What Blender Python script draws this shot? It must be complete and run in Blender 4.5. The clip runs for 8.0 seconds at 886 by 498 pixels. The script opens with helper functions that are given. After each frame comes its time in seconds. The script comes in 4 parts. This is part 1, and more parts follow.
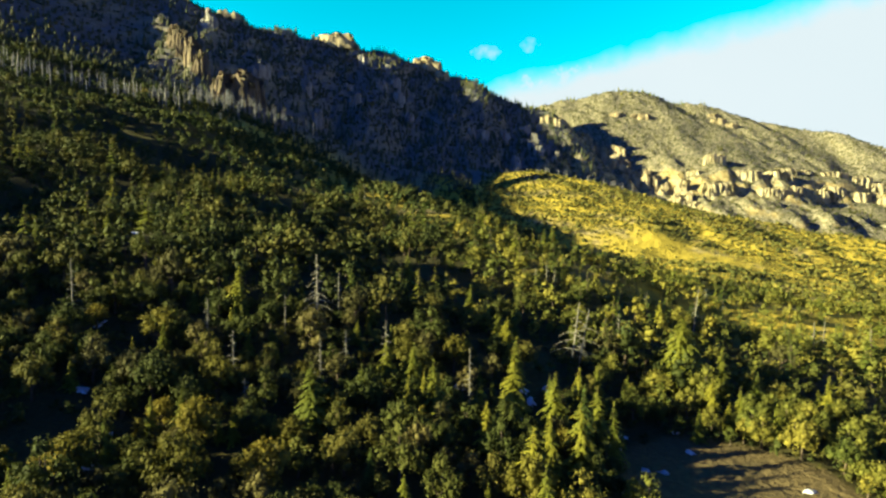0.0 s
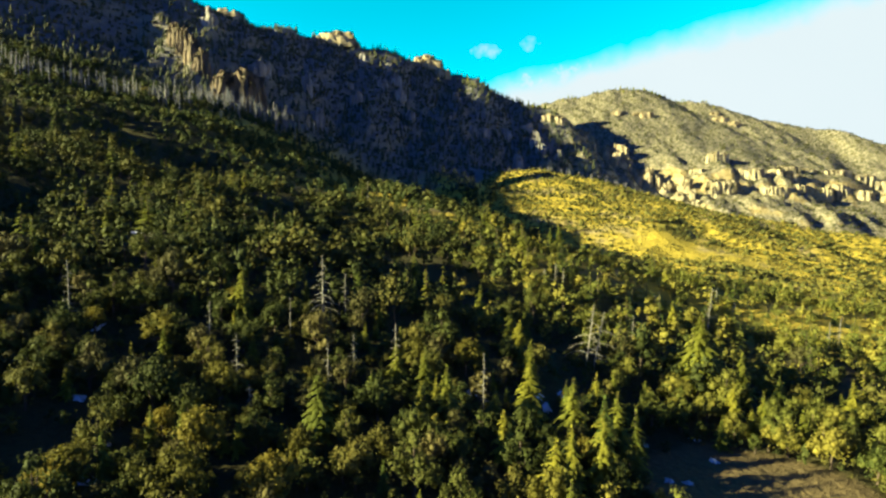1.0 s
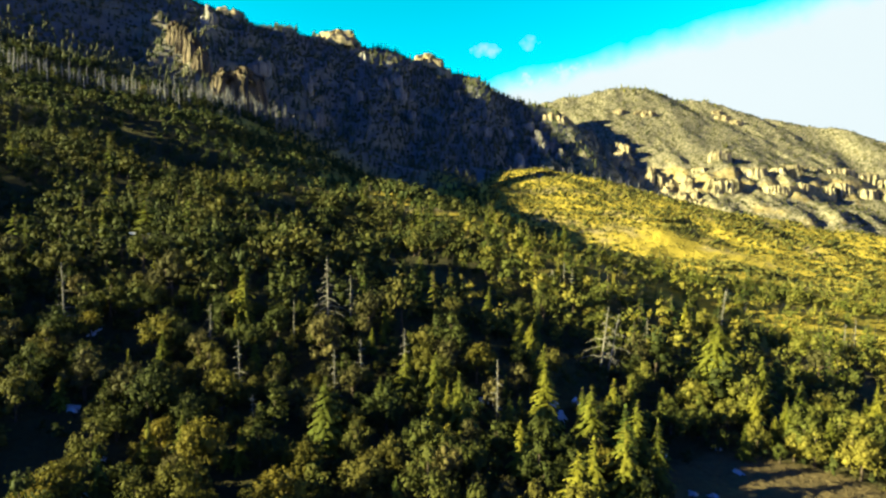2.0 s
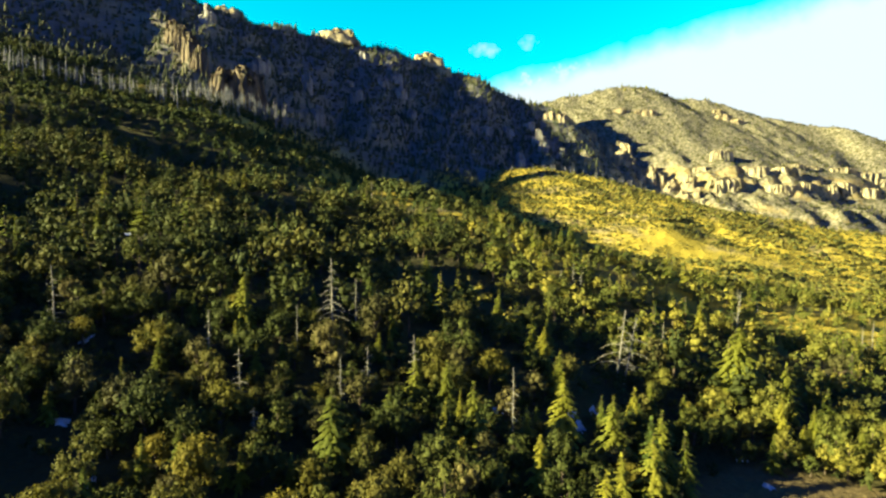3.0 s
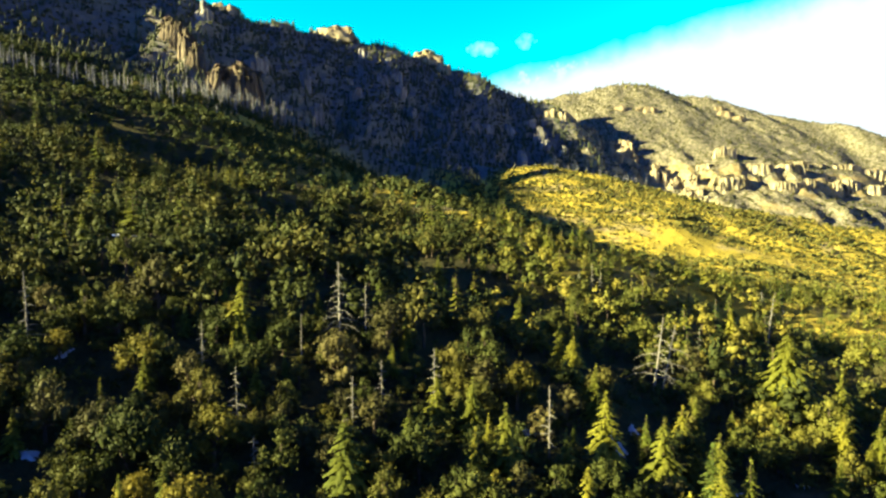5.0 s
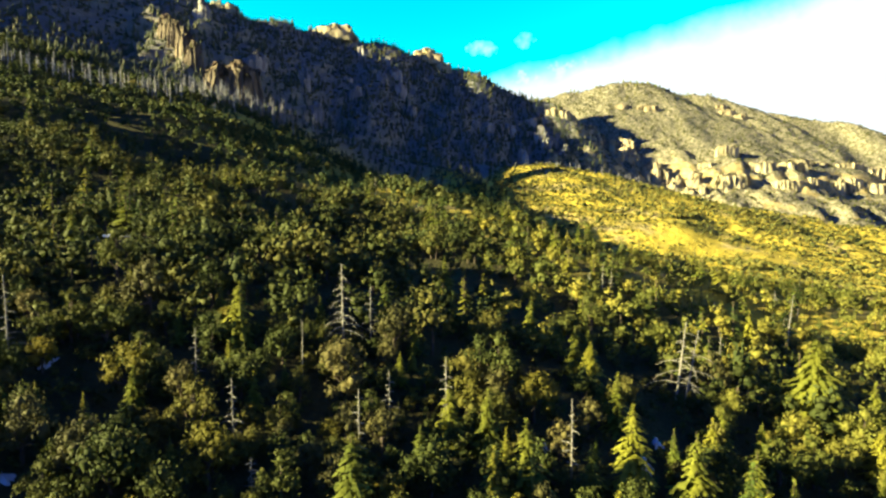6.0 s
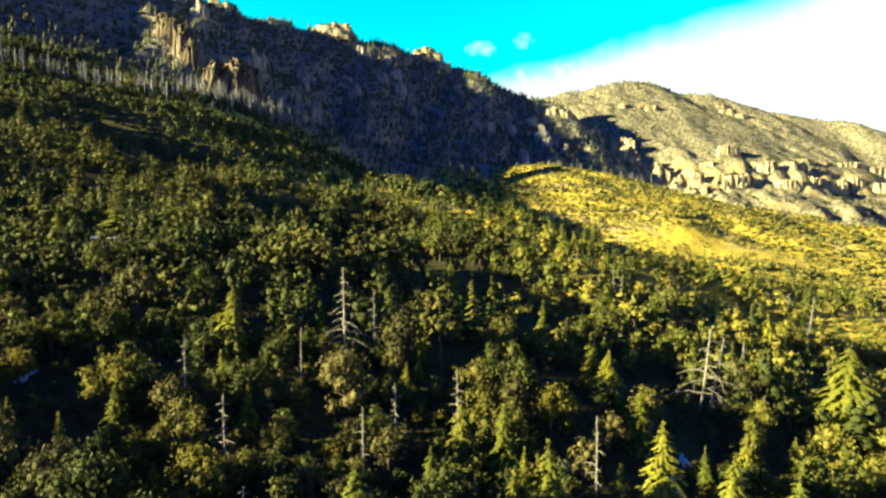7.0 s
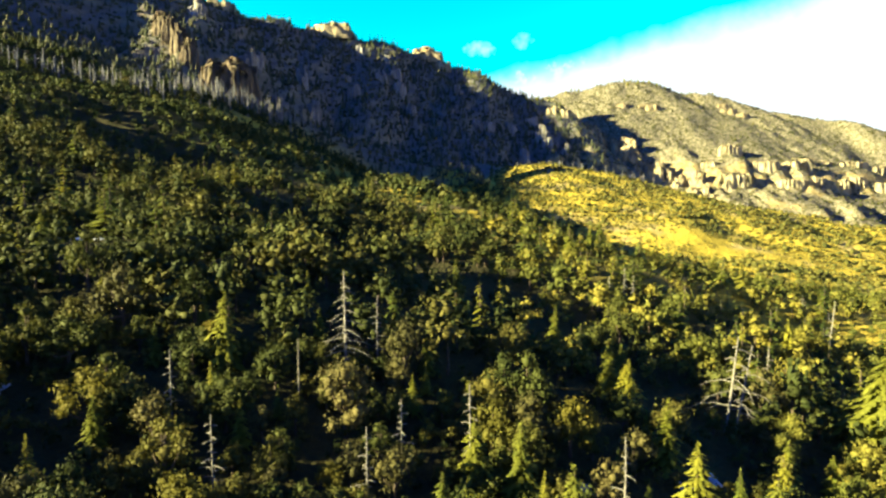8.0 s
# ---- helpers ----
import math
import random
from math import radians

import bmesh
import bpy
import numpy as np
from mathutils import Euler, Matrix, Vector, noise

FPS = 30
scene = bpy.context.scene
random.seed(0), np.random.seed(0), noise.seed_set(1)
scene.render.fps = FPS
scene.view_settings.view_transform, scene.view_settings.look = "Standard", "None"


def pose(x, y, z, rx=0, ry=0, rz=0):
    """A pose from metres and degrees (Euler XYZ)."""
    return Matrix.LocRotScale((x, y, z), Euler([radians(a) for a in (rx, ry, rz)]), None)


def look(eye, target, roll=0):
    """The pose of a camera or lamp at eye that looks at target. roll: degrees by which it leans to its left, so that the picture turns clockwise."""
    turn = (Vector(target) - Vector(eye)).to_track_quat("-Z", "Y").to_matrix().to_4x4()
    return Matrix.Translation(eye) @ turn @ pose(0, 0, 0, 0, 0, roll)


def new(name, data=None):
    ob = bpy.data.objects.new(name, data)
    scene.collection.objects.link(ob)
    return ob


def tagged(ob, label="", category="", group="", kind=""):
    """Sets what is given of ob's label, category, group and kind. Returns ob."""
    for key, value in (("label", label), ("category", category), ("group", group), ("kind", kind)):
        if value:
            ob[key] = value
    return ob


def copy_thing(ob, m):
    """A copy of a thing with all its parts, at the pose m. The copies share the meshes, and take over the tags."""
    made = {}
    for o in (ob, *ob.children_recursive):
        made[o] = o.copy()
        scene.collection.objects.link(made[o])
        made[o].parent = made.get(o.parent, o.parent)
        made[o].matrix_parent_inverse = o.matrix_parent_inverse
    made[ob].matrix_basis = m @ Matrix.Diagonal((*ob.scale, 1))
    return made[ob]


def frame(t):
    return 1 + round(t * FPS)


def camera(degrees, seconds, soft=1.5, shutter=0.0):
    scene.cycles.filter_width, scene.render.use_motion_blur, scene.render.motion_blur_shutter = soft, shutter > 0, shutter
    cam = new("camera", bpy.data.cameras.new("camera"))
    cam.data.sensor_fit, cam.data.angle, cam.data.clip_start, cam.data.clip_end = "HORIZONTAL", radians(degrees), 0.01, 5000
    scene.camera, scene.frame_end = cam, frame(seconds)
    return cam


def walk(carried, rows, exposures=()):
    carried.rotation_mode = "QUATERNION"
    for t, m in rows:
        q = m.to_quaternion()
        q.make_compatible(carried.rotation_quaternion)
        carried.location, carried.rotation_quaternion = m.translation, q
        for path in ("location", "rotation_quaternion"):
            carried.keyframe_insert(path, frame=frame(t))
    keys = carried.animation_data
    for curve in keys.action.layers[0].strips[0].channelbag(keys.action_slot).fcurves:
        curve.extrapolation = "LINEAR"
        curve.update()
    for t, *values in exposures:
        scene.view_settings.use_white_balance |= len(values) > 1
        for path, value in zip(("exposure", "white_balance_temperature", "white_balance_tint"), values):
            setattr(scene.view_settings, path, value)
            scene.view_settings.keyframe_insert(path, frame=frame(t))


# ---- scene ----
cam = camera(78.0, 8.0, soft=2.5)
PATH = [
    (0, (0.00, 0.00, 48.00), (-0.20, 99.88, 43.14), 0.44),
    (0.5, (-1.13, 2.19, 48.01), (-1.39, 102.07, 43.07), 0.40),
    (1, (-2.45, 4.84, 47.97), (-2.70, 104.71, 42.93), 0.34),
    (1.5, (-3.48, 7.08, 48.04), (-3.75, 106.95, 42.93), 0.29),
    (3, (-6.95, 15.47, 48.17), (-7.08, 115.34, 43.00), 0.16),
    (3.5, (-7.93, 18.32, 48.16), (-8.00, 118.18, 42.96), 0.08),
    (4, (-9.04, 21.44, 48.09), (-9.04, 121.30, 42.85), 0.00),
    (4.5, (-10.09, 24.38, 48.00), (-10.01, 124.24, 42.75), -0.04),
    (6, (-13.16, 34.15, 47.93), (-12.91, 134.01, 42.50), -0.20),
    (6.5, (-13.94, 37.45, 47.93), (-13.61, 137.30, 42.51), -0.24),
    (7, (-14.82, 41.11, 47.92), (-14.43, 140.96, 42.52), -0.28),
    (7.5, (-15.59, 44.48, 47.94), (-15.14, 144.33, 42.58), -0.31),
    (8, (-16.31, 48.06, 47.89), (-15.76, 147.92, 42.55), -0.32),
]
walk(cam, [(t, look(eye, target, roll)) for t, eye, target, roll in PATH],
     exposures=[(0.0, 2.3, 6150, 5), (3.0, 2.48, 6250, 6), (8.0, 2.76, 6400, 9)])

# ---- light: low sun from the west, clear sky with a cloud bank ----
SUN_EL, SUN_AZ = 15.6, 255.5
sun_dir = Vector((math.sin(radians(SUN_AZ)) * math.cos(radians(SUN_EL)),
                  math.cos(radians(SUN_AZ)) * math.cos(radians(SUN_EL)), math.sin(radians(SUN_EL))))
sun_data = bpy.data.lights.new("sun", "SUN")
sun_data.energy, sun_data.angle, sun_data.color = 5.0, radians(0.55), (1.0, 0.9, 0.46)
sun = new("sun", sun_data)
sun.matrix_world = look((0, 0, 900), Vector((0, 0, 900)) - sun_dir)


def math_node(tree, op, a, b=None, clamp=False):
    n = tree.nodes.new("ShaderNodeMath")
    n.operation, n.use_clamp = op, clamp
    for i, v in enumerate((a, b)):
        if v is None:
            continue
        if isinstance(v, (int, float)):
            n.inputs[i].default_value = v
        else:
            tree.links.new(v, n.inputs[i])
    return n.outputs[0]


def mix_color(tree, fac, a, b, blend="MIX"):
    n = tree.nodes.new("ShaderNodeMix")
    n.data_type, n.blend_type = "RGBA", blend
    for i, v in ((0, fac), (6, a), (7, b)):
        if isinstance(v, (int, float)):
            n.inputs[i].default_value = v
        elif isinstance(v, tuple):
            n.inputs[i].default_value = (*v, 1.0)
        else:
            tree.links.new(v, n.inputs[i])
    return n.outputs[2]


def ramp(tree, fac, lo, hi):
    n = tree.nodes.new("ShaderNodeMapRange")
    n.interpolation_type = "SMOOTHSTEP"
    tree.links.new(fac, n.inputs[0])
    n.inputs[1].default_value, n.inputs[2].default_value = lo, hi
    return n.outputs[0]


def noise_node(tree, vec, scale, detail=3.0, rough=0.55):
    n = tree.nodes.new("ShaderNodeTexNoise")
    n.inputs["Scale"].default_value, n.inputs["Detail"].default_value, n.inputs["Roughness"].default_value = scale, detail, rough
    tree.links.new(vec, n.inputs["Vector"])
    return n.outputs[0]


def dot_node(tree, vec, d):
    n = tree.nodes.new("ShaderNodeVectorMath")
    n.operation = "DOT_PRODUCT"
    tree.links.new(vec, n.inputs[0])
    n.inputs[1].default_value = d
    return n.outputs["Value"]


world = bpy.data.worlds.new("world")
scene.world = world
world.use_nodes = True
wt = world.node_tree
wt.nodes.clear()
sky = wt.nodes.new("ShaderNodeTexSky")
sky.sky_type, sky.sun_disc = "NISHITA", False
sky.sun_elevation, sky.sun_rotation = radians(SUN_EL), radians(SUN_AZ)
sky.altitude, sky.air_density, sky.dust_density, sky.ozone_density = 1500, 1.0, 0.4, 2.0
direction = wt.nodes.new("ShaderNodeTexCoord").outputs["Generated"]
# the clear sky is turquoise low in the north, away from the sun, and deep blue overhead
up = wt.nodes.new("ShaderNodeSeparateXYZ")
wt.links.new(direction, up.inputs[0])
low_north = math_node(wt, "MULTIPLY", ramp(wt, up.outputs[2], 0.62, 0.36), ramp(wt, dot_node(wt, direction, (0.0, 0.97, 0.24)), 0.35, 0.8))
tint = mix_color(wt, low_north, (0.09, 0.23, 0.62), (0.0, 1.45, 1.1))
turquoise = mix_color(wt, 1.0, sky.outputs[0], tint, "MULTIPLY")
# the cloud bank lies below a great circle through two points of the sky
d1, d2 = Vector((0.125, 1, 0.25)), Vector((0.69, 1, 0.405))
bank_normal = d2.cross(d1).normalized()
if bank_normal.dot(Vector((0.7, 1, 0.2))) < 0:
    bank_normal = -bank_normal
side = dot_node(wt, direction, bank_normal)
puff = noise_node(wt, direction, 12.0, 5.0, 0.55)
lumpy = math_node(wt, "ADD", side, math_node(wt, "MULTIPLY", math_node(wt, "SUBTRACT", puff, 0.5), 0.05))
bank = ramp(wt, lumpy, -0.022, 0.03)
cloud = bank
fine_puff = noise_node(wt, direction, 38.0, 4.0, 0.6)
flat_x = math_node(wt, "DIVIDE", up.outputs[0], math_node(wt, "MAXIMUM", up.outputs[1], 0.05))
flat_z = math_node(wt, "DIVIDE", up.outputs[2], math_node(wt, "MAXIMUM", up.outputs[1], 0.05))
for px, pz, sx, sz, dense in ((0.074, 0.306, 0.03, 0.016, 0.55), (0.152, 0.318, 0.02, 0.017, 0.4), (0.16, 0.246, 0.05, 0.022, 0.9), (0.22, 0.258, 0.04, 0.03, 0.9), (0.3, 0.268, 0.05, 0.03, 0.8)):
    ex = math_node(wt, "DIVIDE", math_node(wt, "SUBTRACT", flat_x, px), sx)
    ez = math_node(wt, "DIVIDE", math_node(wt, "SUBTRACT", flat_z, pz), sz)
    away = math_node(wt, "ADD", math_node(wt, "MULTIPLY", ex, ex), math_node(wt, "MULTIPLY", ez, ez))
    lump = math_node(wt, "ADD", away, math_node(wt, "MULTIPLY", math_node(wt, "SUBTRACT", fine_puff, 0.5), 4.0))
    cloud = math_node(wt, "MAXIMUM", cloud, math_node(wt, "MULTIPLY", ramp(wt, lump, 1.1, -0.2), dense))
glow = mix_color(wt, noise_node(wt, direction, 3.0, 4.0), (2.9, 3.2, 3.25), (3.2, 3.4, 3.4))
painted = mix_color(wt, cloud, turquoise, glow)
background = wt.nodes.new("ShaderNodeBackground")
background.inputs["Strength"].default_value = 0.055
wt.links.new(painted, background.inputs["Color"])
wt.links.new(background.outputs[0], wt.nodes.new("ShaderNodeOutputWorld").inputs[0])


# ---- materials ----
def material(name, rough=0.85, spec=0.2):
    m = bpy.data.materials.new(name)
    m.use_nodes = True
    t = m.node_tree
    shader = t.nodes["Principled BSDF"]
    shader.inputs["Roughness"].default_value = rough
    shader.inputs["Specular IOR Level"].default_value = spec
    return m, t, shader


def bump(t, shader, height, strength, distance):
    n = t.nodes.new("ShaderNodeBump")
    n.inputs["Strength"].default_value, n.inputs["Distance"].default_value = strength, distance
    t.links.new(height, n.inputs["Height"])
    t.links.new(n.outputs[0], shader.inputs["Normal"])


def foliage(name, dark, mid, light, per_tree, through_light=0.25):
    """Leaves: tone varies from tree to tree and from clump to clump, some light passes through."""
    m, t, shader = material(name, 0.75, 0.12)
    if per_tree == "object":
        tone = t.nodes.new("ShaderNodeObjectInfo").outputs["Random"]
    else:
        a = t.nodes.new("ShaderNodeAttribute")
        a.attribute_name = "tone"
        tone = a.outputs["Fac"]
    island = t.nodes.new("ShaderNodeNewGeometry").outputs["Random Per Island"]
    shift = math_node(t, "ADD", math_node(t, "MULTIPLY", tone, 0.75), math_node(t, "MULTIPLY", island, 0.25), True)
    cr = t.nodes.new("ShaderNodeValToRGB")
    e = cr.color_ramp.elements
    e[0].position, e[0].color = 0.1, (*dark, 1)
    e[1].position, e[1].color = 0.9, (*light, 1)
    k = cr.color_ramp.elements.new(0.5)
    k.color = (*mid, 1)
    t.links.new(shift, cr.inputs[0])
    pos = t.nodes.new("ShaderNodeNewGeometry").outputs["Position"]
    grain = ramp(t, noise_node(t, pos, 1.3, 3.0), 0.3, 0.7)
    col = mix_color(t, math_node(t, "MULTIPLY", grain, 0.45), cr.outputs[0], (0.05, 0.05, 0.012))
    t.links.new(col, shader.inputs["Base Color"])
    tr = t.nodes.new("ShaderNodeBsdfTranslucent")
    t.links.new(col, tr.inputs[0])
    mx = t.nodes.new("ShaderNodeMixShader")
    mx.inputs[0].default_value = through_light
    t.links.new(shader.outputs[0], mx.inputs[1])
    t.links.new(tr.outputs[0], mx.inputs[2])
    t.links.new(mx.outputs[0], t.nodes["Material Output"].inputs[0])
    return m


OAK = ((0.035, 0.048, 0.012), (0.074, 0.084, 0.018), (0.135, 0.115, 0.024))
FIR = ((0.06, 0.09, 0.018), (0.15, 0.165, 0.02), (0.24, 0.22, 0.025))
SCRUB = ((0.05, 0.056, 0.015), (0.115, 0.108, 0.024), (0.21, 0.175, 0.036))
oak_leaf = foliage("oak_leaf", *OAK, "object")
fir_needle = foliage("fir_needle", *FIR, "object")
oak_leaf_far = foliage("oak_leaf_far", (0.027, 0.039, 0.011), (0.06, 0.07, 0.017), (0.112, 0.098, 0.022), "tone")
fir_needle_far = foliage("fir_needle_far", *FIR, "tone")
ridge_leaf = foliage("ridge_leaf", (0.03, 0.048, 0.016), (0.068, 0.086, 0.025), (0.11, 0.108, 0.03), "tone")
# yellow-green leaf, also brightened to put sunlight on the east slope
lit_chaparral_leaf = foliage("lit_chaparral_leaf", (0.07, 0.085, 0.02), (0.16, 0.16, 0.03), (0.3, 0.25, 0.04), "tone", 0.3)
# bluish leaf tone, with the massif face's shade and haze put into it
face_leaf = foliage("face_leaf", (0.05, 0.064, 0.036), (0.09, 0.1, 0.052), (0.15, 0.138, 0.065), "tone", 0.1)
scrub_leaf = foliage("scrub_leaf", *SCRUB, "tone", 0.15)


def bark_material(name, a, b, scale):
    m, t, shader = material(name, 0.9, 0.15)
    pos = t.nodes.new("ShaderNodeNewGeometry").outputs["Position"]
    stretch = t.nodes.new("ShaderNodeVectorMath")
    stretch.operation = "MULTIPLY"
    stretch.inputs[1].default_value = (1, 1, 0.2)
    t.links.new(pos, stretch.inputs[0])
    n = noise_node(t, stretch.outputs[0], scale, 5.0, 0.65)
    big = noise_node(t, pos, 0.5, 2.0)
    c = mix_color(t, ramp(t, n, 0.35, 0.65), a, b)
    t.links.new(mix_color(t, math_node(t, "MULTIPLY", big, 0.5), c, a), shader.inputs["Base Color"])
    bump(t, shader, n, 0.8, 0.08)
    return m


bark = bark_material("bark", (0.05, 0.035, 0.025), (0.13, 0.1, 0.07), 6.0)
dead_wood = bark_material("dead_wood", (0.11, 0.1, 0.08), (0.28, 0.255, 0.215), 5.0)
burnt_wood = bark_material("burnt_wood", (0.1, 0.095, 0.09), (0.28, 0.27, 0.26), 3.0)


def rock_material(name, deep, pale):
    m, t, shader = material(name, 0.9, 0.2)
    geo = t.nodes.new("ShaderNodeNewGeometry")
    pos = geo.outputs["Position"]
    stretch = t.nodes.new("ShaderNodeVectorMath")
    stretch.operation = "MULTIPLY"
    stretch.inputs[1].default_value = (1, 1, 0.35)
    t.links.new(pos, stretch.inputs[0])
    n1 = noise_node(t, stretch.outputs[0], 0.08, 6.0, 0.65)
    n2 = noise_node(t, pos, 0.5, 5.0, 0.6)
    c = mix_color(t, ramp(t, n1, 0.35, 0.65), deep, pale)
    c = mix_color(t, math_node(t, "MULTIPLY", ramp(t, n2, 0.55, 0.75), 0.6), c, (0.12, 0.1, 0.07))
    nz = t.nodes.new("ShaderNodeSeparateXYZ")
    t.links.new(geo.outputs["Normal"], nz.inputs[0])
    top = ramp(t, math_node(t, "ADD", nz.outputs[2], math_node(t, "MULTIPLY", n2, 0.4)), 0.95, 1.15)
    c = mix_color(t, top, c, (0.22, 0.2, 0.06))
    t.links.new(c, shader.inputs["Base Color"])
    bump(t, shader, math_node(t, "ADD", n1, n2), 1.0, 1.5)
    return m


rock = rock_material("granite", (0.21, 0.17, 0.1), (0.4, 0.33, 0.2))
# rusty brown stone, also darkened to stand for shade on butte and towers
shaded_rust_rock = rock_material("shaded_rusty_granite", (0.085, 0.07, 0.05), (0.19, 0.145, 0.095))
gold_rock = rock_material("golden_granite", (0.25, 0.21, 0.125), (0.45, 0.385, 0.24))
# granite darkened in colour so the ribs look shaded
dark_rock = rock_material("shade_toned_granite", (0.14, 0.135, 0.13), (0.3, 0.28, 0.26))


def ground_material():
    m, t, shader = material("ground_cover", 0.95, 0.1)
    geo = t.nodes.new("ShaderNodeNewGeometry")
    pos = geo.outputs["Position"]
    sep = t.nodes.new("ShaderNodeSeparateXYZ")
    t.links.new(pos, sep.inputs[0])
    nz = t.nodes.new("ShaderNodeSeparateXYZ")
    t.links.new(geo.outputs["Normal"], nz.inputs[0])
    fine = noise_node(t, pos, 0.9, 5.0, 0.6)
    mid = noise_node(t, pos, 0.12, 5.0, 0.6)
    wide = noise_node(t, pos, 0.02, 4.0, 0.55)
    duff = mix_color(t, fine, (0.03, 0.03, 0.011), (0.08, 0.07, 0.026))
    dirt = mix_color(t, fine, (0.075, 0.056, 0.028), (0.17, 0.125, 0.055))
    grass = mix_color(t, fine, (0.3, 0.23, 0.035), (0.5, 0.38, 0.05))
    stone = mix_color(t, ramp(t, mid, 0.35, 0.65), (0.23, 0.175, 0.075), (0.42, 0.335, 0.165))
    brush = mix_color(t, ramp(t, mid, 0.35, 0.65), (0.16, 0.125, 0.065), (0.36, 0.29, 0.155))
    # the bare clearing in the forest
    def disc(x, y, rx, ry, edge):
        dx = math_node(t, "DIVIDE", math_node(t, "SUBTRACT", sep.outputs[0], x), rx)
        dy = math_node(t, "DIVIDE", math_node(t, "SUBTRACT", sep.outputs[1], y), ry)
        r = math_node(t, "ADD", math_node(t, "MULTIPLY", dx, dx), math_node(t, "MULTIPLY", dy, dy))
        return ramp(t, math_node(t, "ADD", r, math_node(t, "MULTIPLY", math_node(t, "SUBTRACT", mid, 0.5), 0.8)), 1 + edge, 1 - edge)
    bare = disc(54, 93, 22, 26, 0.15)
    near = mix_color(t, bare, duff, dirt)
    # open dry slopes beyond the forest
    open_far = ramp(t, math_node(t, "ADD", sep.outputs[1], math_node(t, "MULTIPLY", math_node(t, "ADD", sep.outputs[0], math_node(t, "MULTIPLY", mid, 60.0)), 0.9)), 260, 420)
    dry = mix_color(t, ramp(t, wide, 0.3, 0.5), brush, grass)
    c = mix_color(t, open_far, near, dry)
    high = ramp(t, sep.outputs[1], 830, 900)
    speck = ramp(t, noise_node(t, pos, 0.22, 6.0, 0.7), 0.42, 0.58)
    c = mix_color(t, high, c, mix_color(t, speck, (0.085, 0.08, 0.04), mix_color(t, ramp(t, mid, 0.35, 0.65), (0.155, 0.135, 0.095), (0.33, 0.29, 0.2))))
    # shade and haze of the massif face, painted as a darker grey ground
    face_shade = ramp(t, math_node(t, "ADD", sep.outputs[0], math_node(t, "ADD", math_node(t, "MULTIPLY", sep.outputs[1], 0.25), math_node(t, "MULTIPLY", wide, 60.0))), 590, 520)
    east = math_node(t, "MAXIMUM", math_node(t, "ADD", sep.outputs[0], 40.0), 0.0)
    face_shade = math_node(t, "MULTIPLY", face_shade, ramp(t, math_node(t, "SUBTRACT", sep.outputs[1], math_node(t, "MULTIPLY", east, 1.5)), 620, 690))
    c = mix_color(t, math_node(t, "MULTIPLY", face_shade, 0.9), c, mix_color(t, mid, (0.084, 0.086, 0.092), (0.175, 0.172, 0.17)))
    steep = ramp(t, math_node(t, "ADD", nz.outputs[2], math_node(t, "MULTIPLY", mid, 0.3)), 0.92, 0.78)
    c = mix_color(t, math_node(t, "MULTIPLY", math_node(t, "MULTIPLY", steep, open_far), math_node(t, "SUBTRACT", 1.0, math_node(t, "MULTIPLY", face_shade, 0.7))), c, stone)
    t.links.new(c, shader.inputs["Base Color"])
    bump(t, shader, math_node(t, "ADD", fine, math_node(t, "MULTIPLY", mid, 3.0)), 1.0, 0.8)
    return m


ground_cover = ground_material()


# ---- the lie of the land ----
def vnoise(x, y, seed=0):
    """Smooth value noise from -1 to 1 on a unit lattice."""
    x, y = np.asarray(x, float), np.asarray(y, float)
    xi, yi = np.floor(x).astype(np.int64), np.floor(y).astype(np.int64)
    fx, fy = x - xi, y - yi
    fx, fy = fx * fx * (3 - 2 * fx), fy * fy * (3 - 2 * fy)

    def cell(i, j):
        h = (i * 374761393 + j * 668265263 + seed * 2246822519) & 0xFFFFFFFF
        h = ((h ^ (h >> 13)) * 1274126177) & 0xFFFFFFFF
        h = h ^ (h >> 16)
        return (h & 0xFFFF) / 32767.5 - 1

    a = cell(xi, yi) * (1 - fx) + cell(xi + 1, yi) * fx
    b = cell(xi, yi + 1) * (1 - fx) + cell(xi + 1, yi + 1) * fx
    return a * (1 - fy) + b * fy


def fractal(x, y, seed=0, octaves=4, gain=0.5):
    total, amp = 0, 1.0
    for k in range(octaves):
        total = total + amp * vnoise(x * 2 ** k + 17.3 * k, y * 2 ** k - 9.1 * k, seed + k)
        amp *= gain
    return total


def crest(x, y, line, near, far):
    """Height of a ridge along a line of crest points; near and far are the slopes of its two flanks."""
    h = np.full(np.shape(x), -1e9)
    for (x0, y0, z0), (x1, y1, z1) in zip(line, line[1:]):
        dx, dy = x1 - x0, y1 - y0
        s = np.clip(((x - x0) * dx + (y - y0) * dy) / (dx * dx + dy * dy), 0, 1)
        ex, ey = x - x0 - s * dx, y - y0 - s * dy
        d = np.hypot(ex, ey)
        behind = dx * ey - dy * ex > 0
        h = np.maximum(h, z0 + s * (z1 - z0) - d * np.where(behind, far, near))
    return h


SPUR = [(40, 860, 127), (80, 834, 122), (142, 788, 122), (200, 745, 105), (265, 707, 83), (330, 670, 61), (480, 620, 33), (760, 560, -10)]
# the first four points lie out of view, placed to shade the massif face
MASSIF = [(-1800, 470, 610), (-1350, 510, 568), (-1000, 720, 508), (-640, 920, 490), (-446, 950, 425), (-377, 1030, 413), (-317, 1080, 414), (-233, 1140, 426), (-114, 1180, 402),
          (-36, 1220, 394), (57, 1200, 355), (142, 1190, 316), (214, 1180, 292), (301, 1140, 222), (366, 1120, 176), (457, 1090, 118), (498, 1070, 78)]
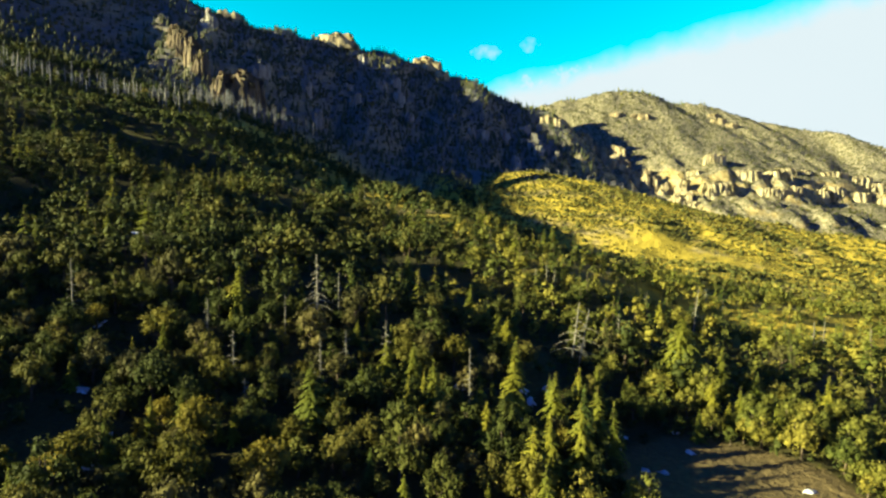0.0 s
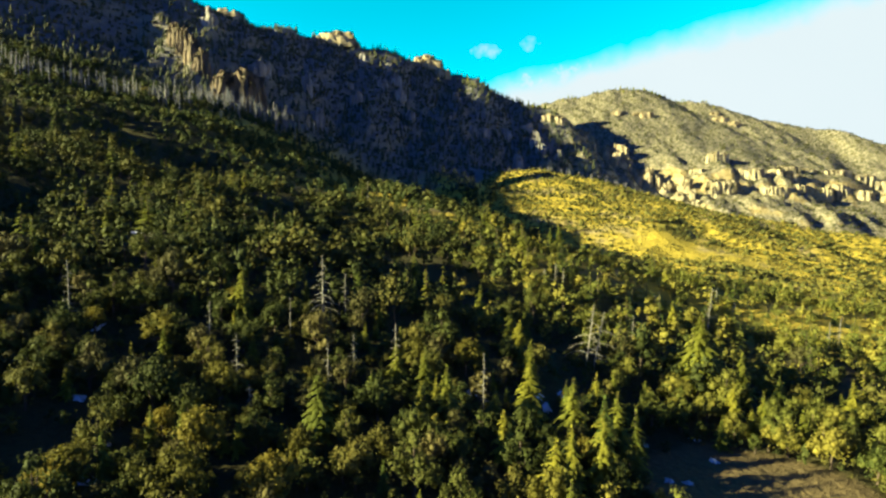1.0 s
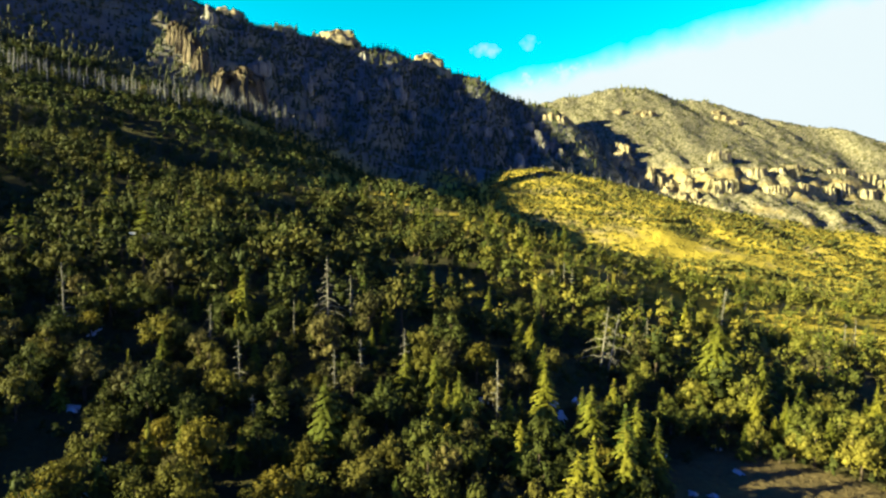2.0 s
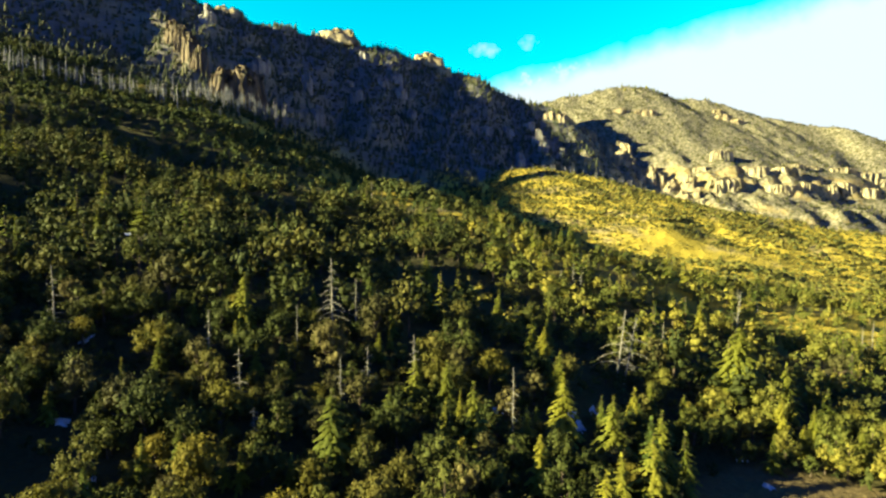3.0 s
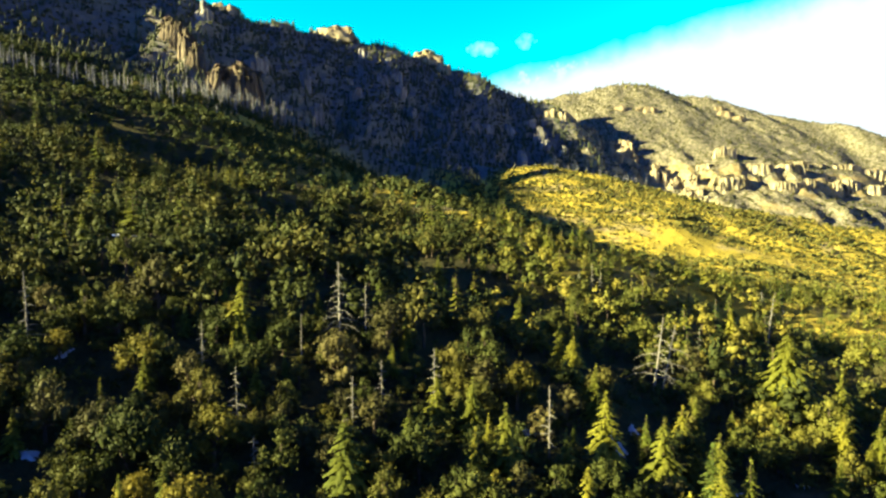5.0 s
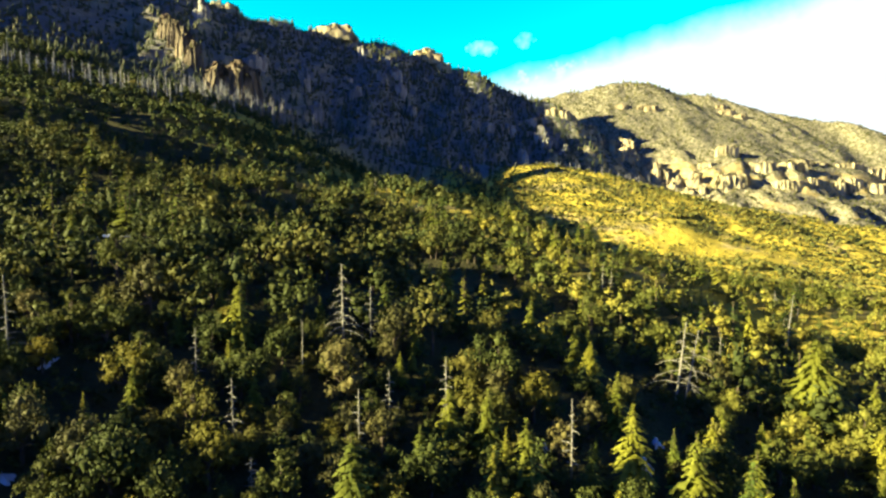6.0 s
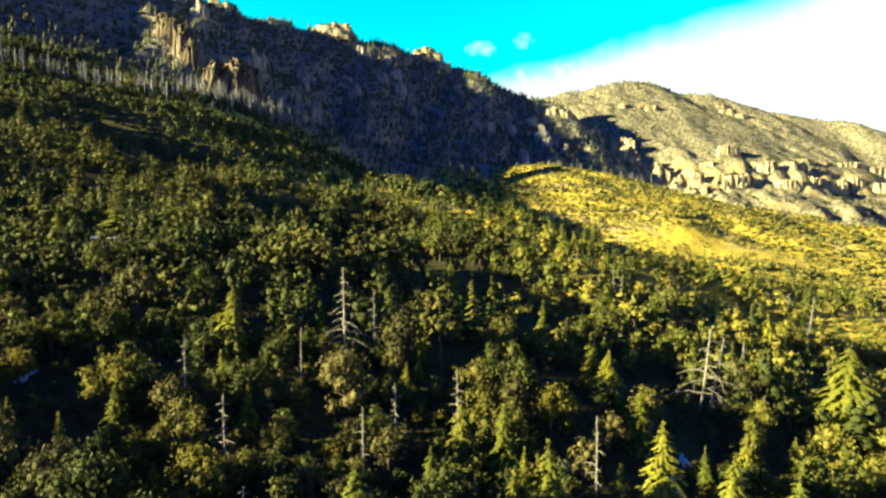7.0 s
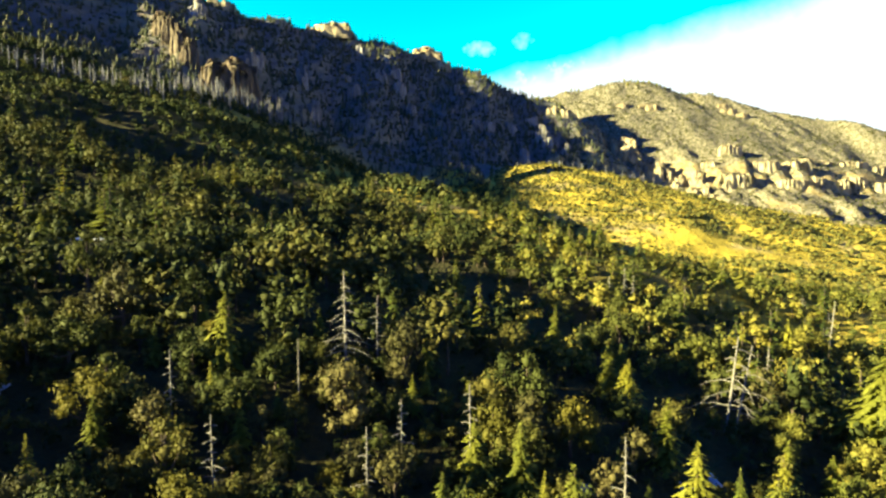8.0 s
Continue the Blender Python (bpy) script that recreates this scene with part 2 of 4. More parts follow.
FAR_PEAK = [(100, 1520, 330), (300, 1510, 382), (428, 1500, 404), (536, 1500, 408), (614, 1490, 379), (718, 1460, 362), (801, 1420, 315), (878, 1380, 292),
            (949, 1320, 270), (1002, 1250, 226), (1150, 1130, 150), (1600, 900, 60)]


RIB = [(-540, 935, 435), (-390, 805, 330), (-328, 724, 248), (-304, 694, 185)]


def smooth_max(a, b, k):
    m = np.maximum(a, b)
    return m + k * np.log1p(np.exp(-np.abs(a - b) / k))


def land(x, y):
    x, y = np.asarray(x, float), np.asarray(y, float)
    xc, yc = np.clip(x, -620, 340), np.clip(y, -260, 700)
    base = -9.3 - 0.0973 * xc + 0.172 * yc - 0.000317 * xc * yc
    base = np.where(y > 700, np.minimum(base, 70 + 0 * base), base)
    # a wooded knoll and the dip beyond it, and a dell
    base = base + 6 * np.exp(-((x + 38) / 48) ** 2 - ((y - 155) / 32) ** 2) + 7 * np.exp(-((x + 97) / 30) ** 2 - ((y - 174) / 26) ** 2)
    base = base - 4 * np.exp(-((x - 122) / 50) ** 2 - ((y - 246) / 42) ** 2) - 3.5 * np.exp(-((x - 75) / 46) ** 2 - ((y - 172) / 36) ** 2) + 3 * np.exp(-((x - 44) / 14) ** 2 - ((y - 130) / 12) ** 2) - 6 * np.exp(-((x + 60) / 70) ** 2 - ((y - 265) / 45) ** 2)
    # unseen shoulder on the west side, added to shade the near forest
    west = -crest(x, y, [(-175, 60, 0), (-205, 110, 0), (-255, 170, 0)], 1, 1)
    base = base + 27.0 * np.exp(-(west / 54) ** 2) + 8 * np.exp(-((x + 285) / 90) ** 2 - ((y - 400) / 70) ** 2)
    # the hollow behind the forest ridge
    hollow = -crest(x, y, [(-70, 600, 0), (20, 535, 0), (100, 470, 0)], 1, 1)
    base = base - 48 * np.exp(-(hollow / 78) ** 2)
    # the sag along the forest ridge
    sag = -crest(x, y, [(-195, 362, 0), (-130, 340, 0), (-55, 360, 0), (-85, 430, 0)], 1, 1)
    base = base - 9.5 * np.exp(-(sag / 50) ** 2)
    # the back of the forest ridge
    back = -crest(x, y, [(-225, 470, 0), (-225, 560, 0), (-205, 700, 0)], 1, 1)
    base = base + 1 * np.exp(-(back / 40) ** 2)
    # the level clearing
    r = np.hypot((x - 52) / 26, (y - 96) / 34)
    flat = np.exp(-np.maximum(r - 0.8, 0) ** 2 * 6)
    base = base * (1 - 0.85 * flat) + 0.85 * flat * 0.3
    h = smooth_max(base, crest(x, y, SPUR, 0.33, 0.45), 6)
    rocky = smooth_max(np.maximum(crest(x, y, MASSIF, 0.78, 0.6), crest(x, y, RIB, 0.9, 0.9)), crest(x, y, FAR_PEAK, 0.6, 0.6), 5)
    gully = fractal(x / 60, y / 190, 3, 3) * 15 + fractal(x / 26, y / 40, 11, 4, 0.7) * 6 - 5 * np.abs(fractal(x / 17, y / 30, 15, 3, 0.6))
    gully = gully * np.clip(1.25 - np.clip((y - 1000 + 0.3 * x) / 400, 0, 1), 0.5, 1)
    rise = np.clip((rocky - h) / 60 + 0.2, 0, 1)
    crest_keep = np.clip(1 - (rocky - 60) / 900, 0.4, 1)
    h = smooth_max(h, rocky + (gully - 6) * rise * crest_keep, 8)
    # broken cliff band round the foot of the far peak
    band = np.clip((x - 330) / 120, 0, 1) * np.clip((y - 960) / 60, 0, 1)
    level = 112 + 22 * fractal(x / 70, y / 70, 21, 3)
    step = 1 / (1 + np.exp(-(h - level) / 6))
    h = h + band * (step - 0.5) * np.clip(42 - (x - 600) * 0.1, 20, 42) * np.clip(1 - np.abs(h - level) / 140, 0, 1)
    swell = np.clip((y - 120) / 160, 0.08, 1) * np.clip(1.6 - np.abs(y - 350) / 300, 0.35, 1)
    return h + fractal(x / 52, y / 44, 31, 2) * 5.5 * swell + fractal(x / 9, y / 9, 41, 2) * 0.35


def height(x, y):
    return float(land(np.array([x]), np.array([y]))[0])


def mesh_from(name, verts, faces, mats=(), smooth=False, tone=None):
    """A mesh from an array of points and an array of triangles or quads."""
    me = bpy.data.meshes.new(name)
    verts, faces = np.asarray(verts, np.float32), np.asarray(faces, np.int32)
    k = faces.shape[1]
    me.vertices.add(len(verts))
    me.vertices.foreach_set("co", verts.ravel())
    me.loops.add(faces.size)
    me.loops.foreach_set("vertex_index", faces.ravel())
    me.polygons.add(len(faces))
    me.polygons.foreach_set("loop_start", np.arange(0, faces.size, k, dtype=np.int32))
    if smooth:
        me.polygons.foreach_set("use_smooth", np.ones(len(faces), bool))
    if tone is not None:
        at = me.attributes.new("tone", "FLOAT", "POINT")
        at.data.foreach_set("value", np.asarray(tone, np.float32))
    me.update(calc_edges=True)
    me.validate()
    for m in mats:
        me.materials.append(m)
    return me


def steps(*runs):
    """Grid lines from runs of (start, end, spacing)."""
    return np.concatenate([np.arange(a, b, s, dtype=float) for a, b, s in runs])


gx = steps((-4400, -1000, 200), (-1000, -430, 9), (-430, 330, 4), (330, 1260, 7), (1260, 4401, 150))
gy = steps((-3000, 0, 120), (0, 60, 10), (60, 360, 3.5), (360, 900, 6), (900, 1640, 6), (1640, 4801, 150))
X, Y = np.meshgrid(gx, gy)
Z = land(X, Y)
nx, ny = len(gx), len(gy)
idx = np.arange(nx * ny).reshape(ny, nx)
quads = np.stack([idx[:-1, :-1], idx[:-1, 1:], idx[1:, 1:], idx[1:, :-1]], -1).reshape(-1, 4)
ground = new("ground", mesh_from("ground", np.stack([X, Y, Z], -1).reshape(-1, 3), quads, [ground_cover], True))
tagged(ground, "mountain slope of dry grass, brush, duff and granite", "ground", kind="structure")


# ---- shapes for plants ----
rng = np.random.default_rng(7)


def ball():
    """Points and triangles of an icosahedron."""
    p = (1 + 5 ** 0.5) / 2
    v = np.array([(-1, p, 0), (1, p, 0), (-1, -p, 0), (1, -p, 0), (0, -1, p), (0, 1, p), (0, -1, -p), (0, 1, -p), (p, 0, -1), (p, 0, 1), (-p, 0, -1), (-p, 0, 1)], float)
    f = [(0, 11, 5), (0, 5, 1), (0, 1, 7), (0, 7, 10), (0, 10, 11), (1, 5, 9), (5, 11, 4), (11, 10, 2), (10, 7, 6), (7, 1, 8),
         (3, 9, 4), (3, 4, 2), (3, 2, 6), (3, 6, 8), (3, 8, 9), (4, 9, 5), (2, 4, 11), (6, 2, 10), (8, 6, 7), (9, 8, 1)]
    return v / np.linalg.norm(v[0]), np.array(f)


BALL_V, BALL_F = ball()


def join(pieces):
    """One array of points and one of triangles from several."""
    vs, fs, n = [], [], 0
    for v, f in pieces:
        vs.append(v)
        fs.append(np.asarray(f) + n)
        n += len(v)
    return np.concatenate(vs), np.concatenate(fs)


def unit(v):
    return v / np.maximum(np.linalg.norm(v, axis=-1, keepdims=True), 1e-9)


def leaves(centres, normals, size, rng):
    """A pointed leaf spray of two triangles at each centre, roughly facing along its normal."""
    n = len(centres)
    nrm = unit(normals + rng.normal(0, 0.55, (n, 3)))
    u = unit(np.cross(nrm, rng.normal(0, 1, (n, 3))))
    w = np.cross(nrm, u)
    s = size * rng.uniform(0.6, 1.35, (n, 1))
    v = np.stack([centres - u * s, centres + w * s * 0.55 - nrm * s * 0.2, centres + u * s, centres - w * s * 0.55 - nrm * s * 0.2], 1).reshape(-1, 3)
    k = np.arange(n)[:, None] * 4
    f = np.concatenate([k + [0, 1, 2], k + [0, 2, 3]])
    return v, f


def tube(points, radii, sides=6):
    """A tapered limb along a line of points."""
    points, radii = np.asarray(points, float), np.asarray(radii, float)
    along = unit(np.gradient(points, axis=0))
    ref = np.array([1.0, 0.2, 0.1]) if abs(along[0, 2]) > 0.7 else np.array([0, 0, 1.0])
    a = unit(np.cross(along, ref))
    b = np.cross(along, a)
    ang = np.linspace(0, 2 * math.pi, sides, endpoint=False)
    ring = a[:, None] * np.cos(ang)[:, None] + b[:, None] * np.sin(ang)[:, None]
    v = (points[:, None] + ring * radii[:, None, None]).reshape(-1, 3)
    f = []
    for i in range(len(points) - 1):
        for j in range(sides):
            p, q = i * sides + j, i * sides + (j + 1) % sides
            f += [(p, q, q + sides), (p, q + sides, p + sides)]
    top = (len(points) - 1) * sides
    f += [(top, top + j, top + j + 1) for j in range(1, sides - 1)]
    return v, np.array(f)


def oak_shape(rng, h, w, blobs, per_blob, leaf):
    """Trunk and crown of a spreading evergreen oak of height h and width w: uneven clumps of leaf sprays on rising limbs."""
    lean = rng.normal(0, 0.06, 2)
    trunk_top = h * rng.uniform(0.35, 0.45)
    zs = np.linspace(-0.4, trunk_top, 4)
    wood = [tube(np.stack([lean[0] * zs + 0.05 * np.sin(zs), lean[1] * zs, zs], -1), np.linspace(0.045, 0.028, 4) * h)]
    centres, sizes = [], []
    lop = rng.uniform(0, 6.28)
    for k in range(blobs):
        a, lift = k * 2.4 + rng.uniform(-0.5, 0.5), rng.uniform(-0.9, 1.0) if k else 1.0
        flat = math.sqrt(max(0.0, 1 - lift * lift)) * rng.uniform(0.6, 1.2) * (1 + 0.2 * math.cos(a - lop))
        centres.append((0.36 * w * flat * math.cos(a), 0.36 * w * flat * math.sin(a), h * (0.54 + 0.3 * lift * rng.uniform(0.75, 1.15))))
        sizes.append(w * rng.uniform(0.1, 0.2) * (1.25 if blobs < 8 else 1.0))
    centres.append((0.0, 0.0, 0.53 * h))
    sizes.append(0.27 * w)
    for c in centres[:: blobs // 4] if blobs > 12 else ():
        c = np.array(c)
        start = np.array([lean[0] * trunk_top, lean[1] * trunk_top, trunk_top * 0.8])
        bend = (start + c) / 2 + np.array([0, 0, -0.06 * h])
        wood.append(tube([start, bend, c], np.array([0.024, 0.016, 0.006]) * h, 5))
    crown = []
    for c, s in zip(centres, sizes):
        c = np.array(c)
        core = BALL_V * s * np.array([0.6, 0.6, 0.52]) * rng.uniform(0.6, 1.2, (12, 1))
        crown.append((core + c, BALL_F))
        d = unit(rng.normal(0, 1, (per_blob, 3)))
        d[:, 2] = np.where(d[:, 2] < -0.6, -d[:, 2], d[:, 2])
        reach = np.where(rng.random((per_blob, 1)) < 0.15, rng.uniform(1.2, 1.6, (per_blob, 1)), rng.uniform(0.6, 1.2, (per_blob, 1)))
        crown.append(leaves(c + d * s * np.array([1, 1, 0.9]) * reach, d + [0, 0, 0.15], leaf, rng))
    return wood, join(crown)


def fir_shape(rng, h, w, whorls, per, detail, gap=0.0, blade=0.2):
    """Trunk and drooping tiers of a fir of height h and width w."""
    zs = np.linspace(-0.4, h, 5)
    sway = rng.normal(0, 0.012, 2)
    wood = tube(np.stack([sway[0] * zs, sway[1] * zs, zs], -1), np.linspace(0.02, 0.002, 5) * h, 5)
    parts, total = [], whorls * per
    for k in range(total):
        if rng.random() < gap:
            continue
        f = 0.08 + 0.9 * (k + rng.uniform(-2, 2)) / total
        f = min(max(f, 0.06), 0.98)
        reach = 0.5 * w * (1 - f) ** 0.8 * rng.uniform(0.85, 1.1) + 0.02 * w
        for a in (k * 2.3999 + rng.uniform(-0.4, 0.4),):
            length, sag = reach * rng.uniform(0.45, 1.3), rng.uniform(0.35, 0.7)
            out = np.array([math.cos(a), math.sin(a), 0])
            across = np.array([-math.sin(a), math.cos(a), 0])
            root = np.array([0, 0, f * h])
            v, t = [], []
            for i in range(detail + 1):
                s = i / detail
                spine = root + out * length * s + np.array([0, 0, length * (0.2 * s - sag * s * s)])
                wide = length * (0.05 + blade * math.sin(math.pi * min(1, s * 0.85 + 0.15))) * (1 if i % 2 else 0.3) * (1 if i < detail else 0.1)
                v += [spine, spine + across * wide - [0, 0, wide * 0.45], spine - across * wide - [0, 0, wide * 0.45]]
                if i:
                    p, q = 3 * (i - 1), 3 * i
                    t += [(p, q, q + 1), (p, q + 1, p + 1), (p, q + 2, q), (p, p + 2, q + 2)]
            parts.append((np.array(v), np.array(t)))
    d = unit(rng.normal(0, 1, (5, 3)) * [0.3, 0.3, 1])
    parts.append(leaves(np.array([[0, 0, h * 0.98]]) + d * 0.02 * h, d, 0.03 * h, rng))
    return [wood], join(parts)


def part(name, me, parent, label=""):
    ob = new(name, me)
    ob.parent = parent
    return tagged(ob, label)


def at(x, y, turn=0.0, size=1.0, tall=1.0, sink=0.15, tilt=0.0):
    return pose(x, y, height(x, y) - sink, tilt, 0, turn) @ Matrix.Diagonal((size, size, size * tall, 1))


def tree_thing(name, shape, leaf_mat, label, category, group):
    wood, crown = shape
    ob = tagged(new(name), label, category, group)
    for k, piece in enumerate(wood):
        name = "branch" if k else "trunk"
        part(name, mesh_from(name, *piece, [bark], True), ob)
    part("crown", mesh_from("crown", *crown, [leaf_mat]), ob)
    return ob


def dead_tree(rng, h, limbs, reach, label, droop=0.25, lean=0.0):
    """A bare standing trunk with broken limbs."""
    ob = tagged(new("dead_tree"), label, "dead tree", "standing dead trees")
    zs = np.linspace(-0.3, h, 7)
    bend = np.cumsum(rng.normal(0, 0.012, (7, 2)) * h / 6, axis=0)
    line = np.stack([bend[:, 0] + lean * zs, bend[:, 1], zs], -1)
    part("trunk", mesh_from("trunk", *tube(line, np.array([0.017, 0.0155, 0.014, 0.012, 0.010, 0.0075, 0.004]) * h * (0.8 if reach > 4.5 else 0.6) + 0.03, 7), [dead_wood], True), ob)
    for k in range(limbs):
        f = (0.12 if limbs > 25 else 0.25) + (0.8 if limbs > 25 else 0.68) * (k + rng.uniform(0, 0.8)) / limbs
        a = k * 2.4 + rng.uniform(-0.6, 0.6)
        length = reach * (1.15 - f) * rng.uniform(0.35, 1.35)
        root = np.array([np.interp(f * h, zs, line[:, 0]), np.interp(f * h, zs, line[:, 1]), f * h])
        out = np.array([math.cos(a), math.sin(a), 0])
        pts = [root + out * length * s + np.array([0, 0, length * (0.12 * s - droop * s * s)]) for s in (0, 0.35, 0.7, 1)]
        pieces = [tube(pts, np.array([0.09, 0.075, 0.06, 0.03]), 4)]
        for s in (1, 2):
            tip = pts[s] + (out * 0.4 + np.array([-out[1], out[0], 0]) * rng.choice([-1, 1]) + [0, 0, -droop]) * length * 0.28
            pieces.append(tube([pts[s], (pts[s] + tip) / 2, tip], np.array([0.05, 0.04, 0.02]), 3))
        part("branch", mesh_from("branch", *join(pieces), [dead_wood], True), ob)
    return ob


def bare_ground(x, y):
    return ((x - 54) / 20) ** 2 + ((y - 93) / 24) ** 2 < 1 or ((x + 38) / 36) ** 2 + ((y - 225) / 13) ** 2 < 1 or ((x + 6) / 20) ** 2 + ((y - 204) / 8) ** 2 < 1


# small openings between the trees: x, y, radius
OPENINGS = [(25, 150, 7), (20, 151, 6), (29, 142, 7), (27, 135, 6), (33, 133, 4), (-70, 117, 7), (-63, 110, 5), (-60, 84, 7), (-66, 92, 5), (-32, 116, 4), (108, 193, 6), (95, 178, 6), (106, 176, 5),
            (3.5, 121, 4), (19, 123, 4.5), (24, 127, 4), (65, 201, 7), (14, 119, 3), (16, 107, 4), (-26, 192, 8), (22, 194, 7), (-8, 186, 6), (-4, 180, 6), (10, 183, 6),
            (-101, 182, 7), (-96, 173, 6), (-91, 164, 5), (36, 111, 5), (45, 116, 6)]


def in_clearing(x, y):
    return bare_ground(x, y) or any((x - a) ** 2 + (y - b) ** 2 < r * r for a, b, r in OPENINGS)


# ---- the near forest: single trees ----
oaks = [tree_thing("oak_tree", oak_shape(rng, 7.5 * k, w, 16, 62, 0.25), oak_leaf,
                   "spreading evergreen oak with dense olive-green crown", "oak tree", "oaks of the near forest")
        for k, w in ((1.0, 8.0), (0.9, 8.4), (1.1, 7.2), (0.95, 9.0), (1.2, 7.6))]
# brighter yellow-green copy of the oak leaf, sunlight put into its colour
lit_oak_leaf = foliage("lit_oak_leaf", (0.07, 0.09, 0.02), (0.155, 0.155, 0.028), (0.265, 0.225, 0.038), "object", 0.3)
lit_oaks = [tree_thing("oak_tree", oak_shape(rng, 7.0 * k, w, 16, 62, 0.25), lit_oak_leaf,
                         "yellow-green oak beside the clearing, leaf colour brightened as if sunlit", "oak tree", "oaks of the near forest")
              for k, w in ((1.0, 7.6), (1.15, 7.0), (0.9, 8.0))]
gold_oak_leaf = foliage("gold_oak_leaf", (0.1, 0.094, 0.016), (0.165, 0.14, 0.02), (0.235, 0.185, 0.026), "object", 0.3)
gold_oaks = [tree_thing("oak_tree", oak_shape(rng, 7.5 * k, w, 17, 62, 0.25), gold_oak_leaf,
                        "oak with a golden-yellow autumn crown", "oak tree", "oaks of the near forest")
             for k, w in ((1.0, 8.0), (1.1, 7.6))]
russet_oak_leaf = foliage("russet_oak_leaf", (0.055, 0.052, 0.02), (0.09, 0.08, 0.027), (0.135, 0.11, 0.038), "object", 0.2)
russet_oaks = [tree_thing("oak_tree", oak_shape(rng, 7.5 * k, w, 18, 52, 0.22), russet_oak_leaf,
                          "oak with a thin brownish crown of dull leaves", "oak tree", "oaks of the near forest")
               for k, w in ((1.0, 8.2), (1.05, 7.8))]
shrubs = [tree_thing("shrub", oak_shape(rng, 3.2, w, 8, 40, 0.2), oak_leaf,
                     "low rounded olive shrub under the trees", "shrub", "shrubs of the near forest") for w in (4.2, 3.6, 4.8)]
firs = [tree_thing("fir_tree", fir_shape(rng, 12.5, w, 22, 8, 6, g), fir_needle,
                   "green fir with drooping tiers of branches", "fir tree", "firs of the near forest")
        for w, g in ((7.4, 0.1), (8.4, 0.18), (6.6, 0.1), (9.4, 0.24))]
# brighter yellow-green copy of the fir needle, carrying sunlight in its colour
lit_fir_needle = foliage("lit_fir_needle", (0.1, 0.12, 0.02), (0.21, 0.21, 0.025), (0.31, 0.28, 0.03), "object", 0.3)
lit_firs = [tree_thing("fir_tree", fir_shape(rng, 12.5, w, 22, 8, 6, g), lit_fir_needle,
                         "yellow-green fir with drooping branches, needle colour brightened as if sunlit", "fir tree", "firs of the near forest")
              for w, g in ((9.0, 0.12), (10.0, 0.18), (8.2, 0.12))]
broad_fir = tree_thing("fir_tree", fir_shape(rng, 15.0, 15.0, 34, 12, 8, 0.1, 0.11), lit_fir_needle,
                       "broad old yellow-green fir with long sweeping boughs", "fir tree", "firs of the near forest")
taken = []


def place_first(kind, used, m):
    """The first of a kind stands at its first place, the others are copies."""
    if id(kind) not in used:
        used.add(id(kind))
        kind.matrix_basis = m
        return kind
    return copy_thing(kind, m @ Matrix.Diagonal((*[1 / v for v in kind.scale], 1)))


used = set()
# firs that stand out by themselves: x, y, height of the tip, shape
LONE_FIRS = [(14.6, 112.3, 20.9, 0), (22.8, 109.6, 17.9, 1), (30.3, 120.3, 15.9, 2), (-1.8, 106.4, 20.9, 1), (-16.2, 108.0, 19.6, 2), (7.6, 108.8, 16.4, 2), (8.0, 97.9, 15.4, 0), (14.5, 85.5, 15.5, 1),
             (-12.1, 115.5, 23.4, 2)]
# the last five are extra firs, added to shade the clearing
DEEPER_FIRS = [(-6.2, 115.5, 22.2, 0), (75.9, 191.2, 21, 1), (-18.1, 186, 35.7, 0), (-44, 162, 37.2, 0), (-38, 145, 33, 2), (-25, 148, 35, 3), (-12.3, 186, 37.5, 1), (-10.7, 157, 31.5, 2),
             (8.0, 163, 29.5, 0), (15, 149, 25.2, 2), (-61, 133, 32, 2), (-104.7, 170, 50.5, 1), (-50.5, 134.5, 37, 3), (-24, 98, 22.5, 1), (20, 156.5, 22.5, 1), (27, 103, 16.5, 0), (31.5, 110, 15, 2), (24.5, 95.5, 16.5, 3), (33, 104, 13.5, 2), (18, 90, 16, 0)]
for x, y, tip, k in LONE_FIRS + DEEPER_FIRS:
    s = max(6.0, tip - height(x, y) + 0.3) / 12.5
    # brightened firs on the sunny side, plain ones in the shady gap
    kind = lit_firs[k % 3] if (x > 12 or y < 118) and not (16 < x < 34 and y < 108) else firs[k]
    place_first(kind, used, at(x, y, rng.uniform(0, 360), s * 0.92, 1.08))
    taken.append((x, y, 2.8))
broad_fir.matrix_basis = at(63.5, 144.5, 40, 1.2, (23.5 - height(63.5, 144.5)) / 15.0 / 1.2)
taken.append((63.5, 144.5, 7.5))
# oaks that stand out: x, y, width of the crown
OLIVE_OAKS = [(-97.1, 139, 10.5), (-79.1, 114.2, 8.2), (-32.5, 98.5, 6.2), (-30.5, 90.6, 5.1), (-82.3, 150.5, 9.3), (-74, 159.8, 8.6), (-25.8, 92.4, 4.2), (-73.7, 99.9, 7.2), (-45.1, 95.5, 5.9),
              (-6.7, 84.1, 7.8), (-52.3, 106.6, 5.5), (-72, 129.7, 8.4), (-60.7, 146.5, 8), (-22.2, 102.2, 5), (-36.2, 114.2, 4.9), (-1.1, 136.8, 7.9), (16.7, 161.8, 8), (25.3, 174.2, 9.5), (-38.2, 136.3, 4.8),
              (-81, 125.6, 7.6), (-47.8, 134.8, 4.3), (-43.8, 135, 4.2), (-9.4, 98, 4.9), (-2.9, 148.9, 8), (-52.3, 69.5, 7.8), (-41.5, 112.7, 4.3), (-22.5, 126.1, 5.1), (-53.5, 84, 6.4), (0.5, 93, 6.2)]
